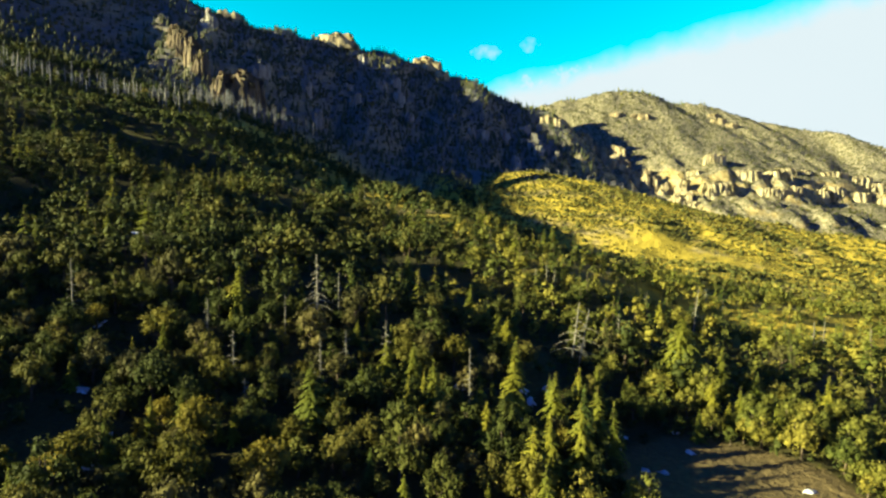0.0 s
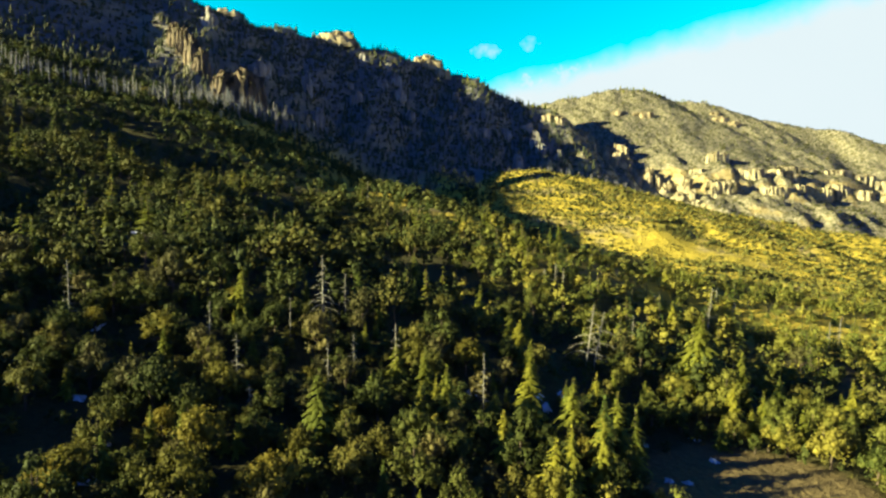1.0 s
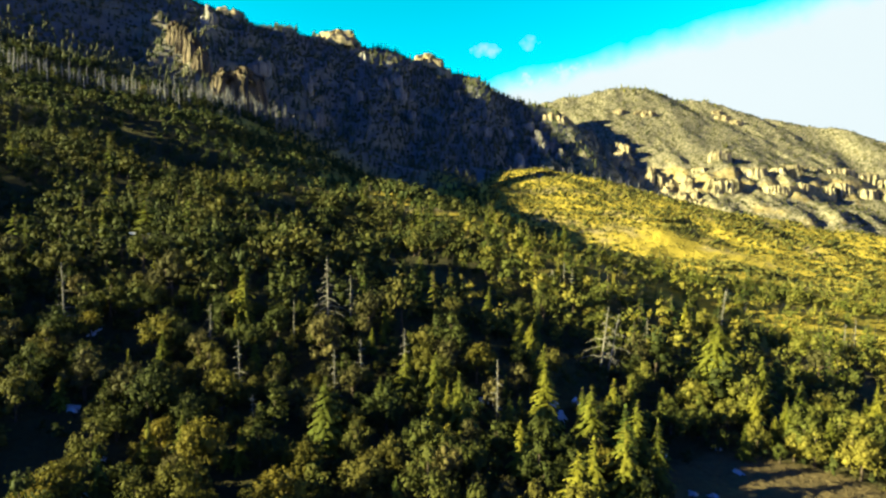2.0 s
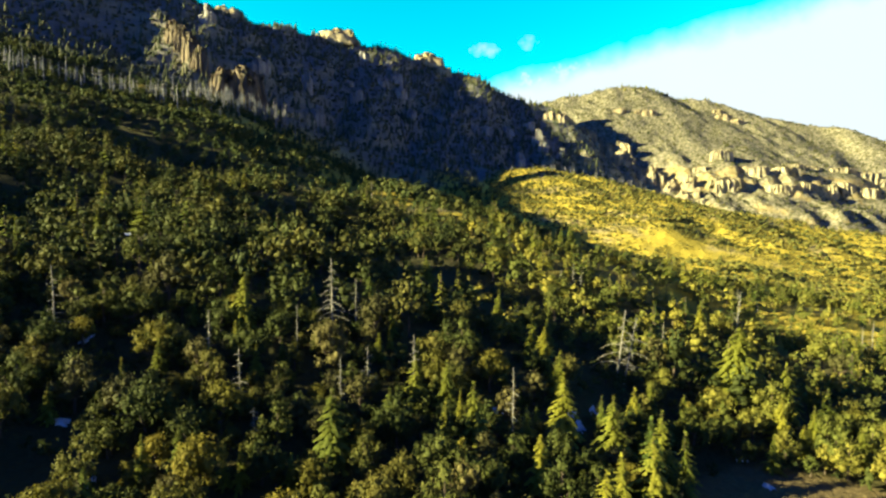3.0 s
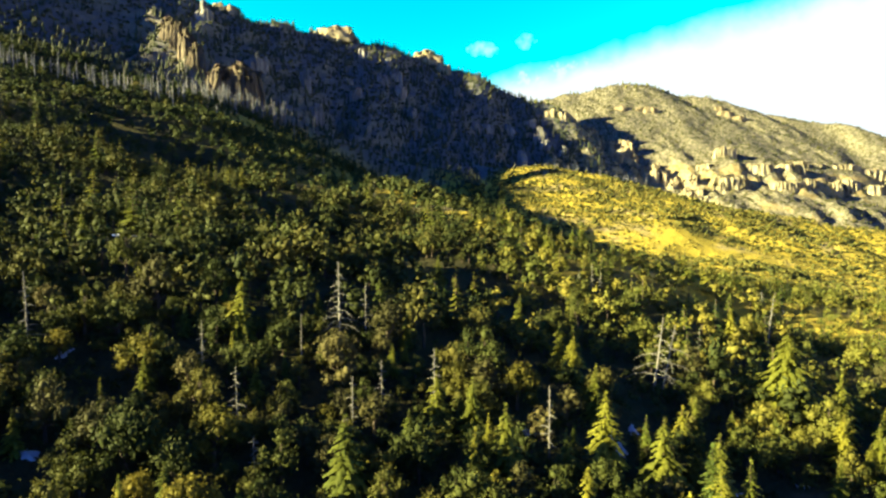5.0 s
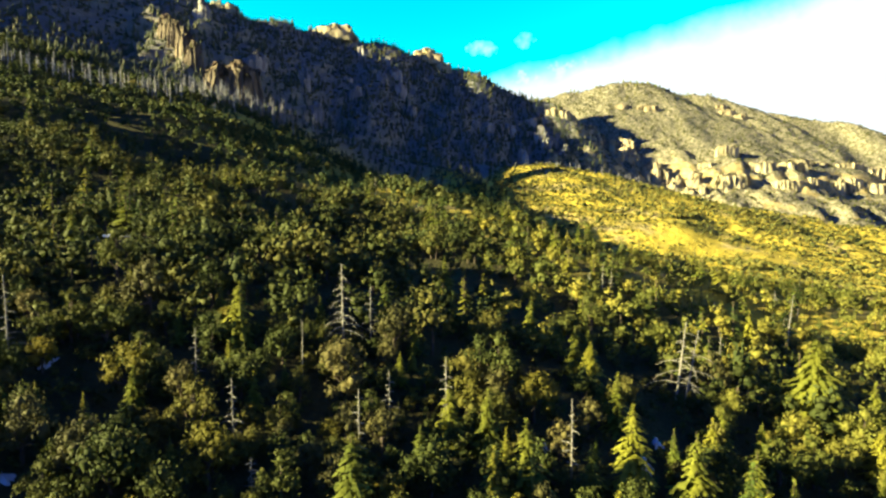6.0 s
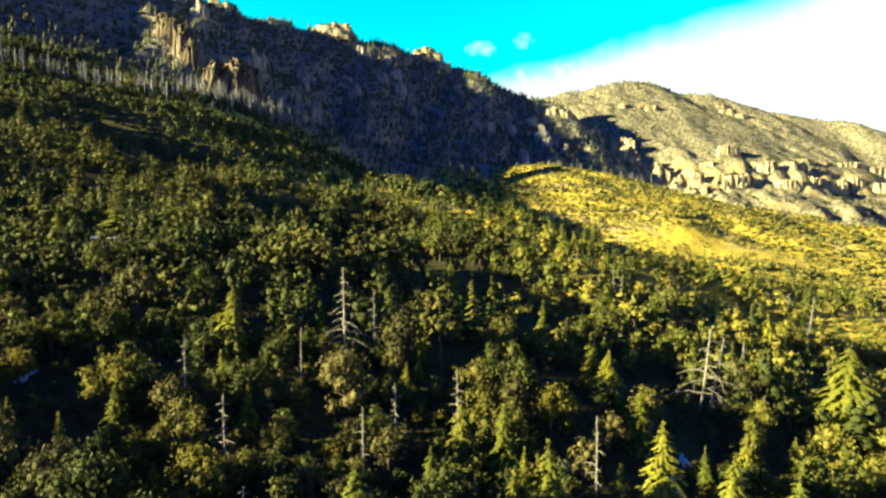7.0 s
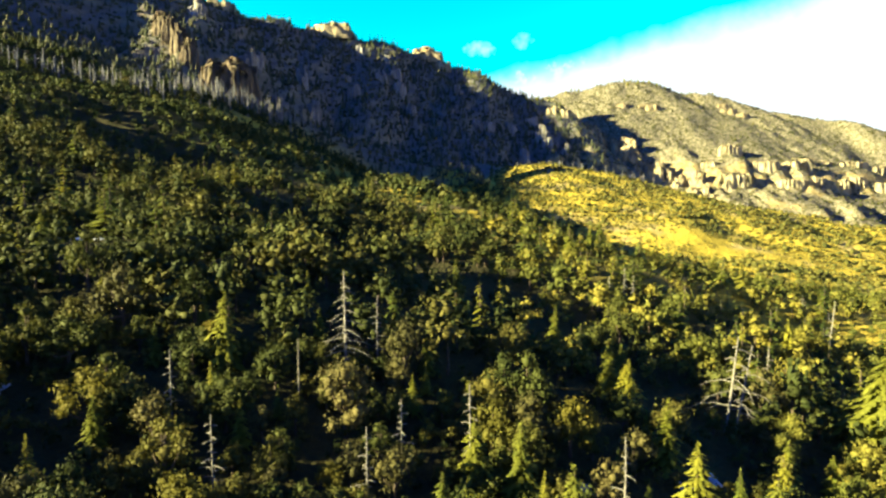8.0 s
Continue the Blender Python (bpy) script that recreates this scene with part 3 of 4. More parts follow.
RUSSET_OAKS = [(-56, 99, 8), (-51.9, 114.9, 6.8), (-69.8, 140, 10), (-29.4, 122, 9.5), (44.5, 150, 8), (105.6, 168.5, 8.5), (-85.4, 109.1, 6.7),
               (4.4, 87.3, 5.4), (4.9, 116.8, 6.1), (-48.3, 120.4, 4.8)]
# four by the dead pair; the rest are added to shade the clearing
SHADE_OAKS = [(33.2, 138.6, 3.6), (37, 139, 3.8), (30.6, 140.2, 3.2), (40, 140.5, 4.4), (16, 95, 6.5), (10, 92, 6.8), (19, 98.5, 6), (26.5, 91, 6.4), (4, 100, 6), (12, 104, 6.5), (0, 80, 7), (29, 107, 6), (22, 84, 7), (8, 83, 6.5), (30, 98, 6)]
GOLD_OAKS = [(2.5, 126, 8.6), (-9, 124, 6.5), (-42.2, 100.5, 8), (-60.5, 117.2, 8.2), (-40, 86.5, 8.2), (-37, 75, 9), (-26.6, 78.2, 8.4), (13.7, 80.6, 8), (23, 101, 6.4), (-19.2, 99.5, 5.2)]
# these take the brightened leaf, for the sunlit east side
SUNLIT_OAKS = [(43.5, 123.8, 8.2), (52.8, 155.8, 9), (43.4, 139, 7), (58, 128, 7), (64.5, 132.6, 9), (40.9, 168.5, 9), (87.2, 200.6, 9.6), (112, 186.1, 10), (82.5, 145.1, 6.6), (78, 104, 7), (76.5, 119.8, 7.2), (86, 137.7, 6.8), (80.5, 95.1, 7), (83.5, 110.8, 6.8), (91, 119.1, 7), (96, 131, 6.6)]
for kinds, places in ((oaks, OLIVE_OAKS), (oaks[::2], SHADE_OAKS), (russet_oaks, RUSSET_OAKS), (gold_oaks, GOLD_OAKS), (lit_oaks, SUNLIT_OAKS)):
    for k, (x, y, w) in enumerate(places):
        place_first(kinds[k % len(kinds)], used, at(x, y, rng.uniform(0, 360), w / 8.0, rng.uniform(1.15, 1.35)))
        taken.append((x, y, 0.42 * w))
# standing dead trees: x, y, tip, limbs, reach
DEAD = [(-32, 137.6, 39.5, 34, 5.0, 0.0), (-37.1, 127.5, 30.6, 3, 0.8, 0.01), (35.4, 141.5, 27.4, 15, 7.5, 0.12), (38.2, 142.2, 25.6, 16, 7.0, 0.17), (123.4, 256.6, 18, 10, 3, 0), (91.5, 196, 25, 14, 3.4, 0.08),
        (-83, 121, 39.2, 16, 3.0, -0.03), (-36.4, 99.2, 19, 7, 1.6, 0), (-42.1, 108.5, 26.1, 7, 1.6, 0), (-24.9, 109.3, 24.3, 12, 2.2, 0), (-21.6, 120.4, 23.8, 8, 1.4, 0),
        (5.4, 111.1, 22.1, 14, 2.6, 0), (-12.5, 118.4, 26.4, 6, 1.2, 0), (-51.8, 118.9, 31, 6, 1.2, 0), (83.9, 227.3, 18, 8, 2, 0.02), (126.7, 247.2, 13, 8, 2.4, 0.02),
        (-27, 140, 35, 10, 2.0, 0), (51.4, 159.2, 21.5, 9, 2.2, 0.04)]
FAR_DEAD = [(142, 208, 11, 10, 2.0, 0.03), (148, 211, 12, 12, 2.0, 0.04), (163, 207, 8.5, 8, 1.6, 0.03),
        (40.7, 216.4, 32.7, 12, 2.4, 0.0), (44.5, 219, 30, 8, 2.0, 0.02), (37, 219, 28.5, 8, 2.0, -0.01),
        (-88.6, 289.3, 57.5, 5, 1.2, 0.0), (-85.5, 290, 56.5, 5, 1.2, 0.0), (-93, 291, 54, 5, 1.2, 0.0), (-52.2, 360, 72.8, 9, 2.0, 0.0)]
for x, y, tip, limbs, reach, lean in DEAD + FAR_DEAD:
    h = min(24.0, max(6.0, tip - height(x, y) + 0.2))
    if 5 < limbs < 15:
        limbs, reach = 18, max(reach, 2.3)
    tall = "tall weathered silver-grey dead tree with bare broken branches" if limbs > 10 else "slim pale bare dead trunk standing among oaks"
    ob = dead_tree(rng, h, limbs, reach, tall, 0.45 if reach > 4.5 else 0.25, lean)
    ob.matrix_basis = pose(x - lean * h, y, height(x, y) - 0.1, 0, 0, 0)
    taken.append((x, y, 1.6))
    for dx, dy in ((1.2, -3.4), (-3.0, -2.0)) if x < 30 and limbs > 5 else ():
        place_first(oaks[int(rng.integers(5))], used, at(x + dx, y + dy, rng.uniform(0, 360), rng.uniform(0.5, 0.75)))
        taken.append((x + dx, y + dy, 2.0))


def scatter(x0, x1, y0, y1, gap, rng):
    """Jittered places over a stretch of the plan."""
    for j in range(int((y1 - y0) / gap)):
        for i in range(int((x1 - x0) / gap)):
            yield x0 + (i + rng.uniform(0.05, 0.95)) * gap, y0 + (j + rng.uniform(0.05, 0.95)) * gap


far_oaks, far_firs, ridge_trees, chaparral = [], [], [], []
counts = {"oak": 0, "fir": 0, "shrub": 0}
for x, y in scatter(-330, 300, 58, 345, 5.8, rng):
    if x < -0.84 * y - 42 or x > 0.84 * y + 14 or in_clearing(x, y):
        continue
    if any((x - a) ** 2 + (y - b) ** 2 < r * r for a, b, r in taken):
        continue
    if x > 60 and y > 262 + 0.3 * x:
        continue
    thick = vnoise(x / 22, y / 22, 5)
    pick, turn = rng.random(), rng.uniform(0, 360)
    if pick < 0.2 and thick < 0.25 or pick < 0.6 and y > 130 and vnoise(x / 46, y / 13, 83) < -0.3:
        continue
    fir_share = (0.18 if x > 0.06 * y else 0.09) + 0.13 * vnoise(x / 30, y / 30, 9)
    size = rng.uniform(0.75, 1.35) * (1 + 0.3 * vnoise(x / 28, y / 28, 87))
    if x > 0.12 * y + 8 and y > 150:
        size *= 0.85
        if rng.random() < 0.08:
            continue
    if y < 150:
        if x > 0.08 * y and y > 112:
            size *= 0.9
        if rng.random() < fir_share * 1.1 and counts["fir"] < 280:
            counts["fir"] += 1
            place_first((lit_firs if x > 0.1 * y - 8 and rng.random() < 0.6 else firs)[int(rng.integers(3))], used, at(x, y, turn, size * 0.72, rng.uniform(0.85, 1.15)))
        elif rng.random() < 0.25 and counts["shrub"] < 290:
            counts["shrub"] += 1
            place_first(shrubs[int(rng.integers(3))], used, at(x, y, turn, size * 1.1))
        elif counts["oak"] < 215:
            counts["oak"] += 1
            kind = lit_oaks[int(rng.integers(3))] if x > 0.22 * y + 8 * thick else (oaks + russet_oaks + gold_oaks[:1])[int(rng.integers(8))]
            place_first(kind, used, at(x, y, turn, size * 0.76, rng.uniform(1.05, 1.4)))
        else:
            far_oaks.append((x, y, size))
    elif rng.random() < fir_share + (0.06 if x > 0.06 * y else 0.0):
        far_firs.append((x, y, size))
    else:
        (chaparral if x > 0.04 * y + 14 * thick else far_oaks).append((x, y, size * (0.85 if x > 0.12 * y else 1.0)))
for x, y in scatter(-560, 130, 345, 640, 6.4, rng):
    if x > -0.84 * y - 40 and x < -0.02 * y + 60 + 30 * vnoise(y / 40, 3.3, 2):
        if rng.random() > 0.12 + 0.6 * max(0, vnoise(x / 60, y / 20, 61)):
            ridge_trees.append((x, y, rng.uniform(0.65, 1.3) * (1 + 0.3 * vnoise(x / 30, y / 30, 63))))


# young oaks and firs between the crowns of the near forest
saplings = [tree_thing("sapling", oak_shape(rng, 4.4, w, 9, 30, 0.22), leaf, "young bushy oak between taller trees", "sapling", "oak saplings of the near forest")
              for w, leaf in ((3.8, oak_leaf), (4.2, oak_leaf), (3.6, gold_oak_leaf), (4.0, russet_oak_leaf), (3.8, lit_oak_leaf), (4.2, lit_oak_leaf))]
young = 0
for x, y in scatter(-120, 130, 62, 168, 4.9, rng):
    if x < -0.84 * y - 20 or x > 0.84 * y + 10 or in_clearing(x, y) or any((x - a) ** 2 + (y - b) ** 2 < (0.8 * r) ** 2 for a, b, r in taken):
        continue
    if rng.random() < 0.62 and young < 295:
        young += 1
        if rng.random() < 0.22:
            place_first((lit_firs if x > 0.1 * y else firs)[int(rng.integers(3))], used, at(x, y, rng.uniform(0, 360), rng.uniform(0.35, 0.6), rng.uniform(0.95, 1.2)))
        else:
            kind = saplings[4 + int(rng.integers(2))] if x > 0.3 * y else saplings[int(rng.integers(4))]
            place_first(kind, used, at(x, y, rng.uniform(0, 360), rng.uniform(0.75, 1.3), rng.uniform(0.9, 1.3)))


def grove(name, shapes, places, leaf_mat, label, category, rng, sink=0.1, stem=None):
    """Many trees too far to count, in one mesh: each place takes one of the shapes, turned and sized."""
    pv, pf, tones, n = [], [], [], 0
    zs = land(np.array([p[0] for p in places]), np.array([p[1] for p in places]))
    for (x, y, s), z in zip(places, zs):
        v, f = shapes[int(rng.integers(len(shapes)))]
        a = rng.uniform(0, 2 * math.pi)
        c, d = math.cos(a), math.sin(a)
        m = np.array([[c, d, 0], [-d, c, 0], [0, 0, rng.uniform(0.85, 1.15)]]) * s
        pv.append(v @ m + [x, y, z - sink])
        pf.append(f + n)
        tones.append(np.full(len(v), rng.random()))
        n += len(v)
    me = mesh_from(name, np.concatenate(pv), np.concatenate(pf), [leaf_mat], tone=np.concatenate(tones))
    ob = tagged(new(name, me), label, category, kind="stuff")
    if stem:
        high, thick = stem
        v, f = tube([(0, 0, -0.6), (0.1, 0, high * 0.5), (0, 0.05, high)], [thick, thick * 0.8, thick * 0.4], 5)
        spots = np.array([(x, y, z) for (x, y, s), z in zip(places, zs)])
        sizes = np.array([s for x, y, s in places])[:, None, None]
        vs = (v[None] * sizes + spots[:, None]).reshape(-1, 3)
        fs = (f[None] + (np.arange(len(places)) * len(v))[:, None, None]).reshape(-1, 3)
        tagged(part("trunks", mesh_from("trunks", vs, fs, [bark], True), ob), kind="stuff")
    return ob


def whole(shape):
    """Crown alone, for trees whose trunks are hidden by their neighbours."""
    return shape[1]


mid_oaks = [whole(oak_shape(rng, 8.2 * k, w, 6, 13, 0.5)) for k, w in ((1.0, 8.2), (0.85, 8.8), (1.15, 7.4), (1.0, 9.0))]
mid_firs = [whole(fir_shape(rng, 12, w, 9, 6, 2, 0.05)) for w in (7, 8.5, 6)]
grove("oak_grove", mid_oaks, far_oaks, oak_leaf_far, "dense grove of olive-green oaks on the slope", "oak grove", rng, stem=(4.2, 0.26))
grove("chaparral", mid_oaks, chaparral, lit_chaparral_leaf, "yellow-green chaparral on the open slope, leaf colour brightened as if sunlit", "chaparral", rng, stem=(4.0, 0.2))
grove("fir_grove", mid_firs, far_firs, fir_needle_far, "scattered dark green firs among the oaks", "fir grove", rng, stem=(10.5, 0.22))
small_oaks = [whole(oak_shape(rng, 7.0 * k, w, 2, 9, 1.1)) for k, w in ((1.0, 8.5), (0.8, 8.0), (1.1, 7.4))]
grove("ridge_woods", small_oaks, ridge_trees, ridge_leaf, "oak woods covering the forest ridge", "woods", rng)

# ---- underbrush that fills the gaps of the near forest ----
under = []
for x, y in scatter(-180, 200, 58, 225, 3.6, rng):
    if -0.84 * y - 30 < x < 0.84 * y + 12 and not bare_ground(x, y) and rng.random() > (0.5 if in_clearing(x, y) else 0.2) + 0.25 * vnoise(x / 14, y / 14, 71):
        under.append((x, y, rng.uniform(0.5, 1.3)))
low_brush = [whole(oak_shape(rng, 2.4, w, 2, 9, 0.4)) for w in (3.6, 3.0, 4.0)]
grove("underbrush", low_brush, under, oak_leaf_far, "low tangled brush on the forest floor", "underbrush", rng)

# ---- brush on the golden spur ----
def clump(rng, h, w, sprays):
    """A rounded bush: one uneven core and a few sprays of leaves."""
    core = BALL_V * np.array([0.46 * w, 0.46 * w, 0.46 * h]) * rng.uniform(0.7, 1.2, (12, 1)) + [0, 0, 0.48 * h]
    d = unit(rng.normal(0, 1, (sprays, 3)) * [1, 1, 0.7] + [0, 0, 0.3])
    return join([(core, BALL_F), leaves(d * np.array([0.5 * w, 0.5 * w, 0.5 * h]) + [0, 0, 0.5 * h], d, 0.2 * w, rng)])


def spire(rng, h, w):
    """A far fir: three ragged skirts on a stem."""
    pieces = []
    for k, (low, high, r) in enumerate(((0.05, 0.5, 0.5), (0.3, 0.75, 0.36), (0.58, 1.0, 0.2))):
        ang = np.linspace(0, 2 * math.pi, 6, endpoint=False) + k
        ring = np.stack([r * w * np.cos(ang) * rng.uniform(0.7, 1.2, 6), r * w * np.sin(ang) * rng.uniform(0.7, 1.2, 6), h * (low + rng.uniform(-0.04, 0.04, 6))], -1)
        pieces.append((np.concatenate([ring, [[0, 0, h * high]]]), np.array([(j, (j + 1) % 6, 6) for j in range(6)])))
    return join(pieces)


bushes = [clump(rng, 2.9, w, 6) for w in (4.6, 4.0, 5.2, 4.4)]
spur_bush = []
for x, y in scatter(40, 640, 260, 860, 5.0, rng):
    if x > 0.84 * y + 10 or x < 0.04 * y + 20 or rng.random() < 0.16 + 0.2 * vnoise(x / 30, y / 30, 77):
        continue
    if y < 345 and y < 262 + 0.3 * x:
        continue
    meadow = math.exp(-((x - 215) / 70) ** 2 - ((y - 500 + 0.25 * (x - 215)) / 26) ** 2)
    if rng.random() < 0.6 * meadow:
        continue
    spur_bush.append((x, y, rng.uniform(0.45, 0.95) * rng.choice([1, 1, 1.4]) * (1 - 0.55 * meadow)))
grove("spur_brush", bushes, spur_bush, scrub_leaf, "sunlit golden-green brush on the spur", "brush", rng)

# ---- brush and trees on the mountains ----
peak_bush, face_trees = [], []
for x, y in scatter(-800, 1250, 640, 1540, 8.2, rng):
    if x > 0.86 * y or x < 300 - 0.25 * (y - 900) or (x < 640 and y < 860):
        continue
    if rng.random() > 0.3 + 0.35 * vnoise(x / 40, y / 60, 55):
        peak_bush.append((x, y, rng.uniform(0.35, 1.1)))
for x, y in scatter(-800, 330, 600, 1260, 7.4, rng):
    if x < -0.86 * y or x > 300 - 0.25 * (y - 900) or (40 < x and y < 860) or (y < 640 and x > -0.02 * y):
        continue
    if rng.random() > 0.12 + 0.4 * max(0, vnoise(x / 35, y / 80, 56)):
        face_trees.append((x, y, rng.uniform(0.6, 1.25)))
grove("mountain_brush", bushes, peak_bush, oak_leaf_far, "scattered olive scrub on the granite mountainside", "brush", rng)
crest_firs = []
for (x0, y0, z0), (x1, y1, z1) in zip(MASSIF[4:], MASSIF[5:13]):
    for k in range(int(math.hypot(x1 - x0, y1 - y0) / 7)):
        s = rng.random()
        crest_firs.append((x0 + s * (x1 - x0) + rng.normal(0, 6), y0 + s * (y1 - y0) + rng.normal(0, 14), rng.uniform(0.5, 1.2)))
for k in range(60):
    s = rng.uniform(0, 4.0)
    (x0, y0, _), (x1, y1, _) = FAR_PEAK[1 + int(s)], FAR_PEAK[2 + int(s)]
    f = s - int(s)
    crest_firs.append((x0 + f * (x1 - x0) + rng.normal(0, 6), y0 + f * (y1 - y0) + rng.normal(0, 10) - 6, rng.uniform(0.6, 1.1)))
tiny_firs = [spire(rng, 11, w) for w in (5, 6.5, 4.2)]
grove("face_woods", tiny_firs + [clump(rng, 4.5, 6, 6), clump(rng, 3.5, 5, 6)], face_trees, face_leaf, "dark woods on the shaded mountain face", "woods", rng)
grove("crest_firs", tiny_firs, crest_firs, fir_needle_far, "small dark firs along the mountain crest", "firs", rng)

# ---- granite crags ----
def crag(rng, x, y, w, d, h, blocks, label, dome=0.5, sink=10, stone=None):
    """A weathered granite outcrop: blocks of uneven height, split by upright joints, with a steep broken rim."""
    n, rings = (44, 15) if blocks < 40 else (110, 18)
    ang = np.linspace(0, 2 * math.pi, n, endpoint=False)
    seed = int(rng.integers(1000))
    rim = 0.9 + 0.22 * fractal(ang * 1.6 + seed, ang * 0 + 0.5, seed, 3)
    for a in rng.uniform(0, 6.28, n // 8):
        rim -= rng.uniform(0.1, 0.28) * np.exp(-(np.angle(np.exp(1j * (ang - a))) * n / 5) ** 2)
    bs = np.sqrt(rng.uniform(0, 1, blocks))
    ba = rng.uniform(0, 6.28, blocks)
    bx, by = bs * np.cos(ba), bs * np.sin(ba)
    bh = h * (1 - dome * bs ** 2) * rng.uniform(0.45 if dome > 0.3 else 0.86, 1.05, blocks)
    v = [np.array([[0, 0, bh[np.argmin(bs)]]])]
    for k in range(1, rings + 1):
        rho = min(1.0, k / (rings - 2)) ** 0.8 * (1 + 0.06 * max(0, k - rings + 2))
        ux, uy = rho * rim * np.cos(ang), rho * rim * np.sin(ang)
        px, py = 0.5 * w * ux, 0.5 * d * uy
        far = np.hypot(ux[:, None] - bx, (uy[:, None] - by) * d / w) + 0.12 * vnoise((px + x) / 4, (py + y) / 4, seed)[:, None]
        near = np.argmin(far, axis=1)
        top = bh[near] - 0.14 * h * np.min(far, axis=1) + 0.12 * h * fractal(px / 7 + x, py / 7 + y, seed + 5, 2)
        if k >= rings - 2:
            top = top * (0.55, 0.12, 0.0)[k - rings + 2] - sink * (0.0, 0.5, 1.0)[k - rings + 2]
        jog = 0.02 * w
        v.append(np.stack([px + rng.normal(0, jog, n), py + rng.normal(0, jog, n), top], -1))
    v = np.concatenate(v)
    j = np.arange(n)
    f = [np.stack([np.zeros(n, int), 1 + j, 1 + (j + 1) % n], -1)]
    for k in range(rings - 1):
        p, q = 1 + k * n + j, 1 + k * n + (j + 1) % n
        f += [np.stack([p, p + n, q + n], -1), np.stack([p, q + n, q], -1)]
    ob = new("rock_outcrop", mesh_from("rock_outcrop", v, np.concatenate(f), [stone or rock]))
    ob.location = (x, y, height(x, y))
    return tagged(ob, label, "rock outcrop", "granite outcrops")


PALE = "weathered tan granite outcrop with upright joints on the mountain"
crag(rng, -251, 664, 68, 34, max(24.0, 223 - height(-251, 664)), 80, "broad granite butte with columns above the forest ridge", 0.3, 10, shaded_rust_rock)
for x, y, w, d, h, n in ((-395, 1010, 60, 26, 18, 16),
                         (-228, 1140, 96, 36, 26, 34), (-42, 1212, 70, 34, 24, 26), (-10, 1196, 44, 24, 18, 14), (210, 1134, 34, 22, 12, 12), (230, 1128, 30, 20, 14, 12)):
    crag(rng, x, y, w, d, h, n, PALE, 0.4)
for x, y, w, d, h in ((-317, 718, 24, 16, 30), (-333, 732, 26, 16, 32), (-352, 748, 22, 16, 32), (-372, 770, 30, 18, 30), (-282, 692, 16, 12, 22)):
    crag(rng, x, y, w, d, h, 60, "rust-stained granite tower on the shoulder of the mountain, darkened for shade", 0.45, 14, shaded_rust_rock)
# broken buttress coming down from the crest
for k in range(40):
    s = k / 39
    x, y = 290 + s * 150 + rng.normal(0, 12), 1165 - s * 175 + rng.normal(0, 18)
    crag(rng, x, y, rng.uniform(10, 26), rng.uniform(10, 22), rng.uniform(10, 30), 9, PALE, 0.6, 20)
# ribs on the shaded face
for k in range(44):
    x, y = rng.uniform(-380, 210), rng.uniform(800, 1100)
    if x > 0 and y < 960 or x < -180 and y > 960 or x < -260 and y > 900:
        continue
    crag(rng, x, y, rng.uniform(16, 30), rng.uniform(16, 26), rng.uniform(14, 32), 9, "granite rib on the shaded mountain face, stone colour darkened for shade", 0.7, 25, dark_rock)
# cliffs round the foot of the far peak, in two broken tiers
for k in range(18):
    s = k / 17
    x = 440 + s * 430 + rng.normal(0, 8)
    y = 988 + 75 * s + 16 * math.sin(s * 11) + (k % 2) * 45 + rng.normal(0, 9)
    crag(rng, x, y, rng.uniform(26, 66), rng.uniform(16, 34), rng.uniform(6, 17), 44, "sunlit golden granite cliff of rounded pillars", 0.3, 25, gold_rock)
for x, y in ((681, 1408), (672, 1360), (700, 1352), (421, 1362), (485, 1344), (470, 1350)):
    crag(rng, x, y, rng.uniform(26, 44), rng.uniform(16, 24), rng.uniform(7, 12), 44, PALE, 0.5)


# ---- burnt trunks below the butte and along the spur ----
def burnt_tree(rng, h):
    ob = tagged(new("burnt_tree"), "grey burnt trunk standing bare on the ridge", "dead tree", "burnt trunks on the ridge")
    zs = np.linspace(-0.3, h, 5)
    line = np.stack([np.cumsum(rng.normal(0, 0.1, 5)), np.cumsum(rng.normal(0, 0.1, 5)), zs], -1)
    part("trunk", mesh_from("trunk", *tube(line, np.array([0.5, 0.46, 0.4, 0.3, 0.1]), 5), [burnt_wood], True), ob)
    for k in range(4):
        a, f = k * 2.4, 0.4 + 0.13 * k
        root = np.array([np.interp(f * h, zs, line[:, 0]), np.interp(f * h, zs, line[:, 1]), f * h])
        tip = root + np.array([math.cos(a), math.sin(a), 0.5]) * rng.uniform(1.0, 2.2)
        part("branch", mesh_from("branch", *tube([root, (root + tip) / 2 - [0, 0, 0.1], tip], [0.2, 0.16, 0.06], 4), [burnt_wood], True), ob)
    return ob


burnt = [burnt_tree(rng, h) for h in (14, 17, 12, 15)]
BELT = [(-440, 478), (-370, 497), (-300, 535), (-253, 560), (-235, 610), (-200, 640), (-170, 640)]
for k in range(270):
    s = rng.uniform(0, len(BELT) - 1.001)
    i = int(s)
    x = BELT[i][0] + (s - i) * (BELT[i + 1][0] - BELT[i][0]) + rng.normal(0, 12)
    y = BELT[i][1] + (s - i) * (BELT[i + 1][1] - BELT[i][1]) + rng.normal(8, 22)
    place_first(burnt[k % 4], used, at(x, y, rng.uniform(0, 360), rng.uniform(0.9, 1.5)))
for k in range(60):
    s = rng.uniform(0, 2.2)
    i = min(4, int(s * 1.8) + 1)
    (x0, y0, _), (x1, y1, _) = SPUR[i], SPUR[i + 1]
    f = rng.random()
    place_first(burnt[k % 4], used, at(x0 + f * (x1 - x0) + rng.normal(0, 5), y0 + f * (y1 - y0) + rng.normal(0, 8), rng.uniform(0, 360), rng.uniform(0.45, 0.8)))
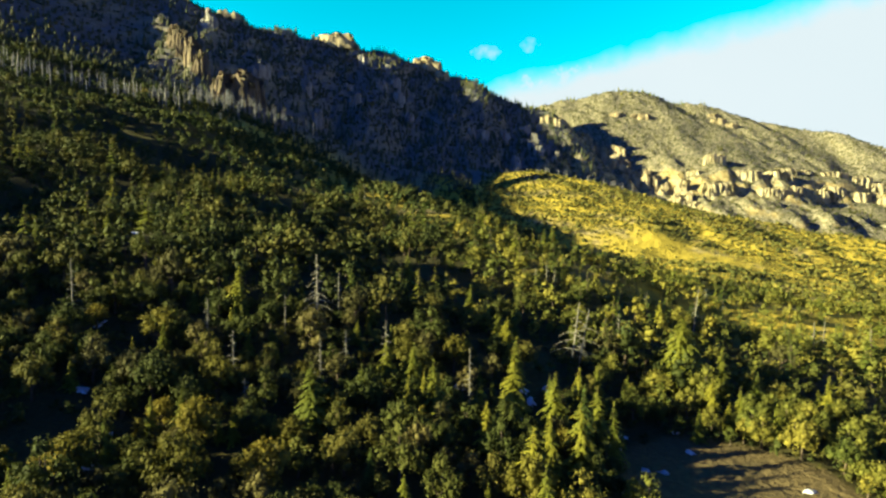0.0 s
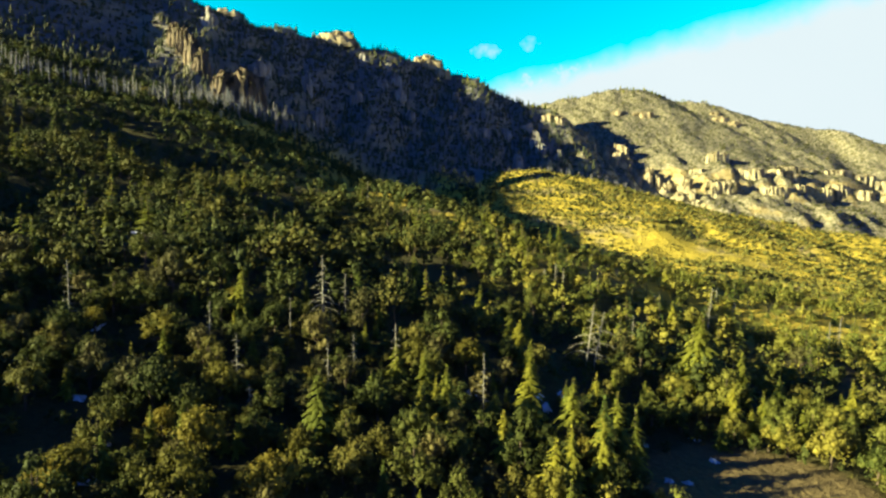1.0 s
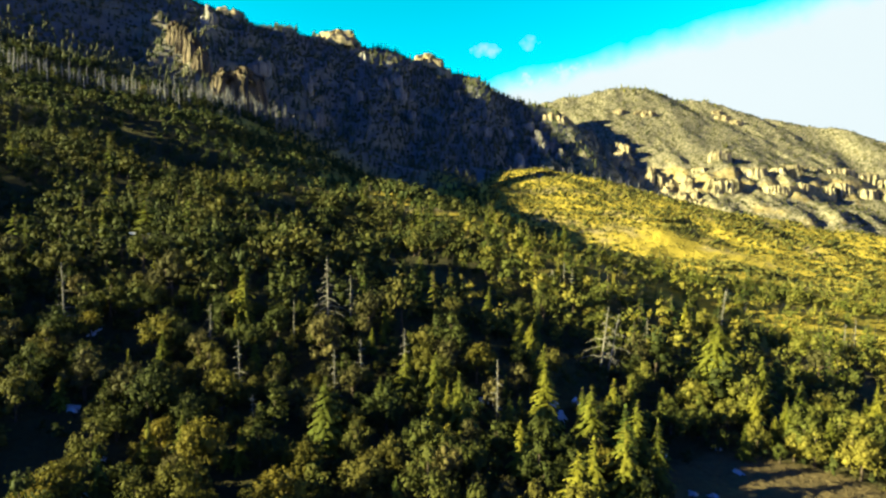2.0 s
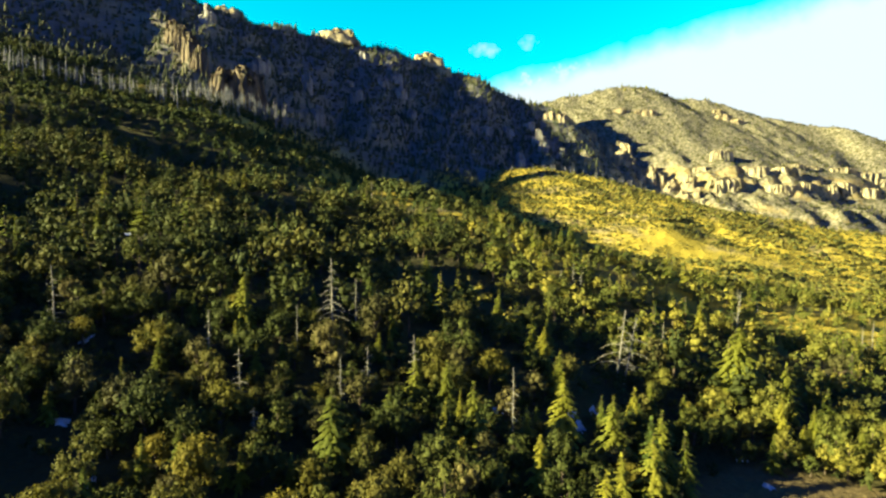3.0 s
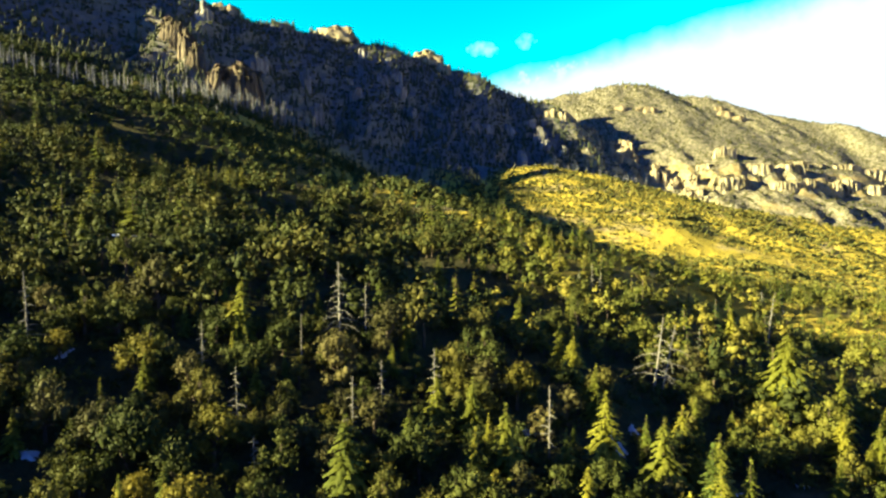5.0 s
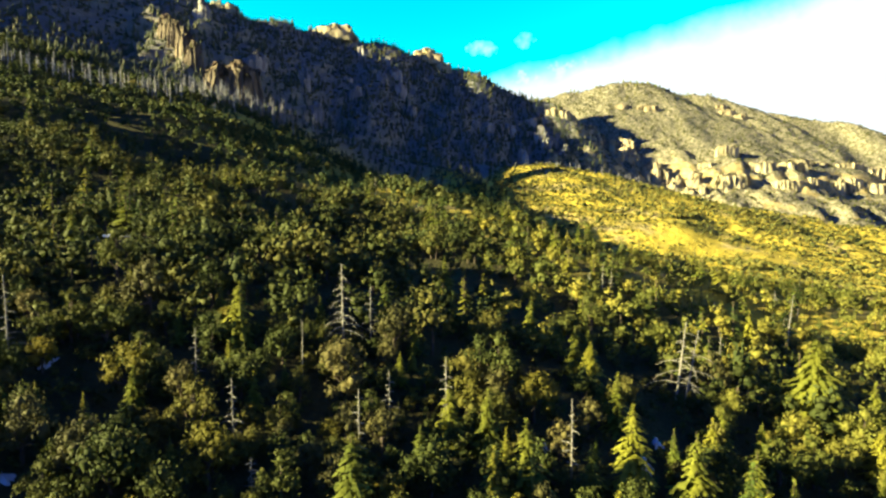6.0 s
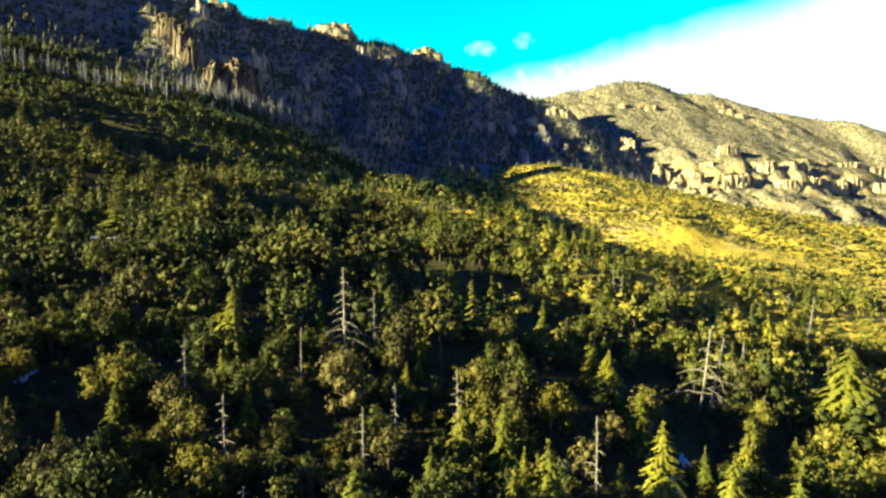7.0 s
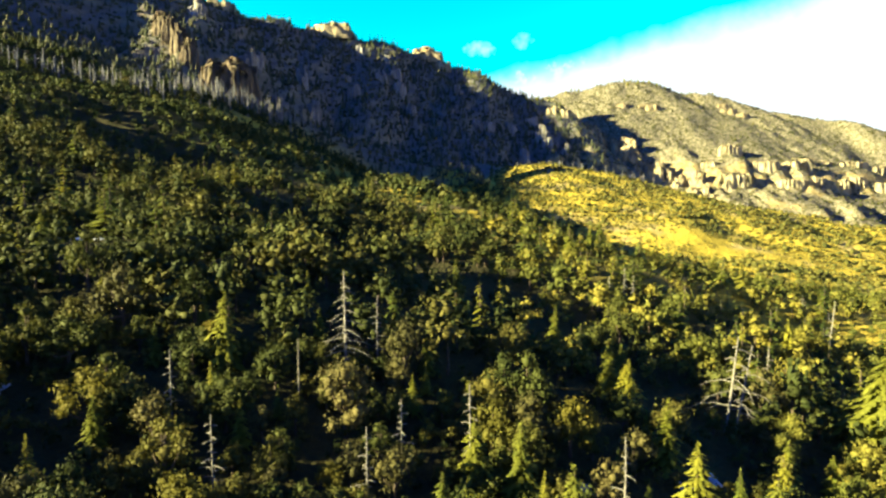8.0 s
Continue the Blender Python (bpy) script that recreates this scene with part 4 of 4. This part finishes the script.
# ---- firs along the edge of the hollow ----
for x, y, tip in ((-82.4, 421, 83.5), (-12.7, 339.9, 62.9), (9, 330, 57), (32, 322, 52), (58, 318, 46), (64, 322, 50)):
    h = min(18, max(9, tip - height(x, y)))
    place_first(firs[int(rng.integers(4))], used, at(x, y, rng.uniform(0, 360), h / 12.5 * 0.9))

# ---- old snow in the shade ----
snow_mat, st, ss = material("old_snow", 0.6, 0.3)
st.links.new(mix_color(st, noise_node(st, st.nodes.new("ShaderNodeNewGeometry").outputs["Position"], 1.5, 4.0), (0.4, 0.41, 0.43), (0.66, 0.67, 0.69)), ss.inputs["Base Color"])


def snow_patch(rng, x, y, w, d, thick):
    """A low melting heap with a ragged rim."""
    rings, n = 5, 20
    ragged = rng.uniform(0.2, 1.2, n)
    v = [(0, 0, thick)]
    for k in range(1, rings + 1):
        s = k / rings
        for j in range(n):
            a = 2 * math.pi * j / n
            px, py = 0.5 * w * s * ragged[j] * math.cos(a), 0.5 * d * s * ragged[j] * math.sin(a)
            v.append((px, py, height(x + px, y + py) - height(x, y) + thick * (1 - s * s) * rng.uniform(0.6, 1.2) - (0.25 if k == rings else 0)))
    f = [(0, 1 + j, 1 + (j + 1) % n) for j in range(n)]
    for k in range(rings - 1):
        for j in range(n):
            p, q = 1 + k * n + j, 1 + k * n + (j + 1) % n
            f += [(p, p + n, q + n), (p, q + n, q)]
    ob = new("snow_patch", mesh_from("snow_patch", v, f, [snow_mat], True))
    ob.location = (x, y, height(x, y))
    return tagged(ob, "patch of old melting snow on bare ground", "snow patch", "old snow patches")


for x, y, w, d, h in ((51.0, 110.8, 2.4, 3.0, 0.6), (38.9, 103, 2.0, 2.4, 0.6), (42.2, 102.3, 2.6, 2.2, 0.5), (36.6, 112.2, 3.6, 3, 0.5), (66, 96, 3, 2, 0.4), (-101.6, 181.6, 10, 6, 0.5), (51.9, 120.9, 3, 1.6, 0.4), (39.5, 117.8, 2.6, 2, 0.5),
                      (24, 127, 3.2, 4.5, 0.6), (19.8, 120.5, 2.6, 5, 0.6), (16.2, 112, 2.2, 4, 0.5), (18.5, 124, 4, 3, 0.6), (3.8, 119.7, 3.4, 3, 0.6), (-52.2, 80.2, 4, 2.6, 0.5), (-54.5, 87.5, 2, 3, 0.5), (-66.5, 98.8, 4.5, 2.4, 0.6), (-78.7, 123.9, 3, 4, 0.5)):
    snow_patch(rng, x, y, w, d, h)
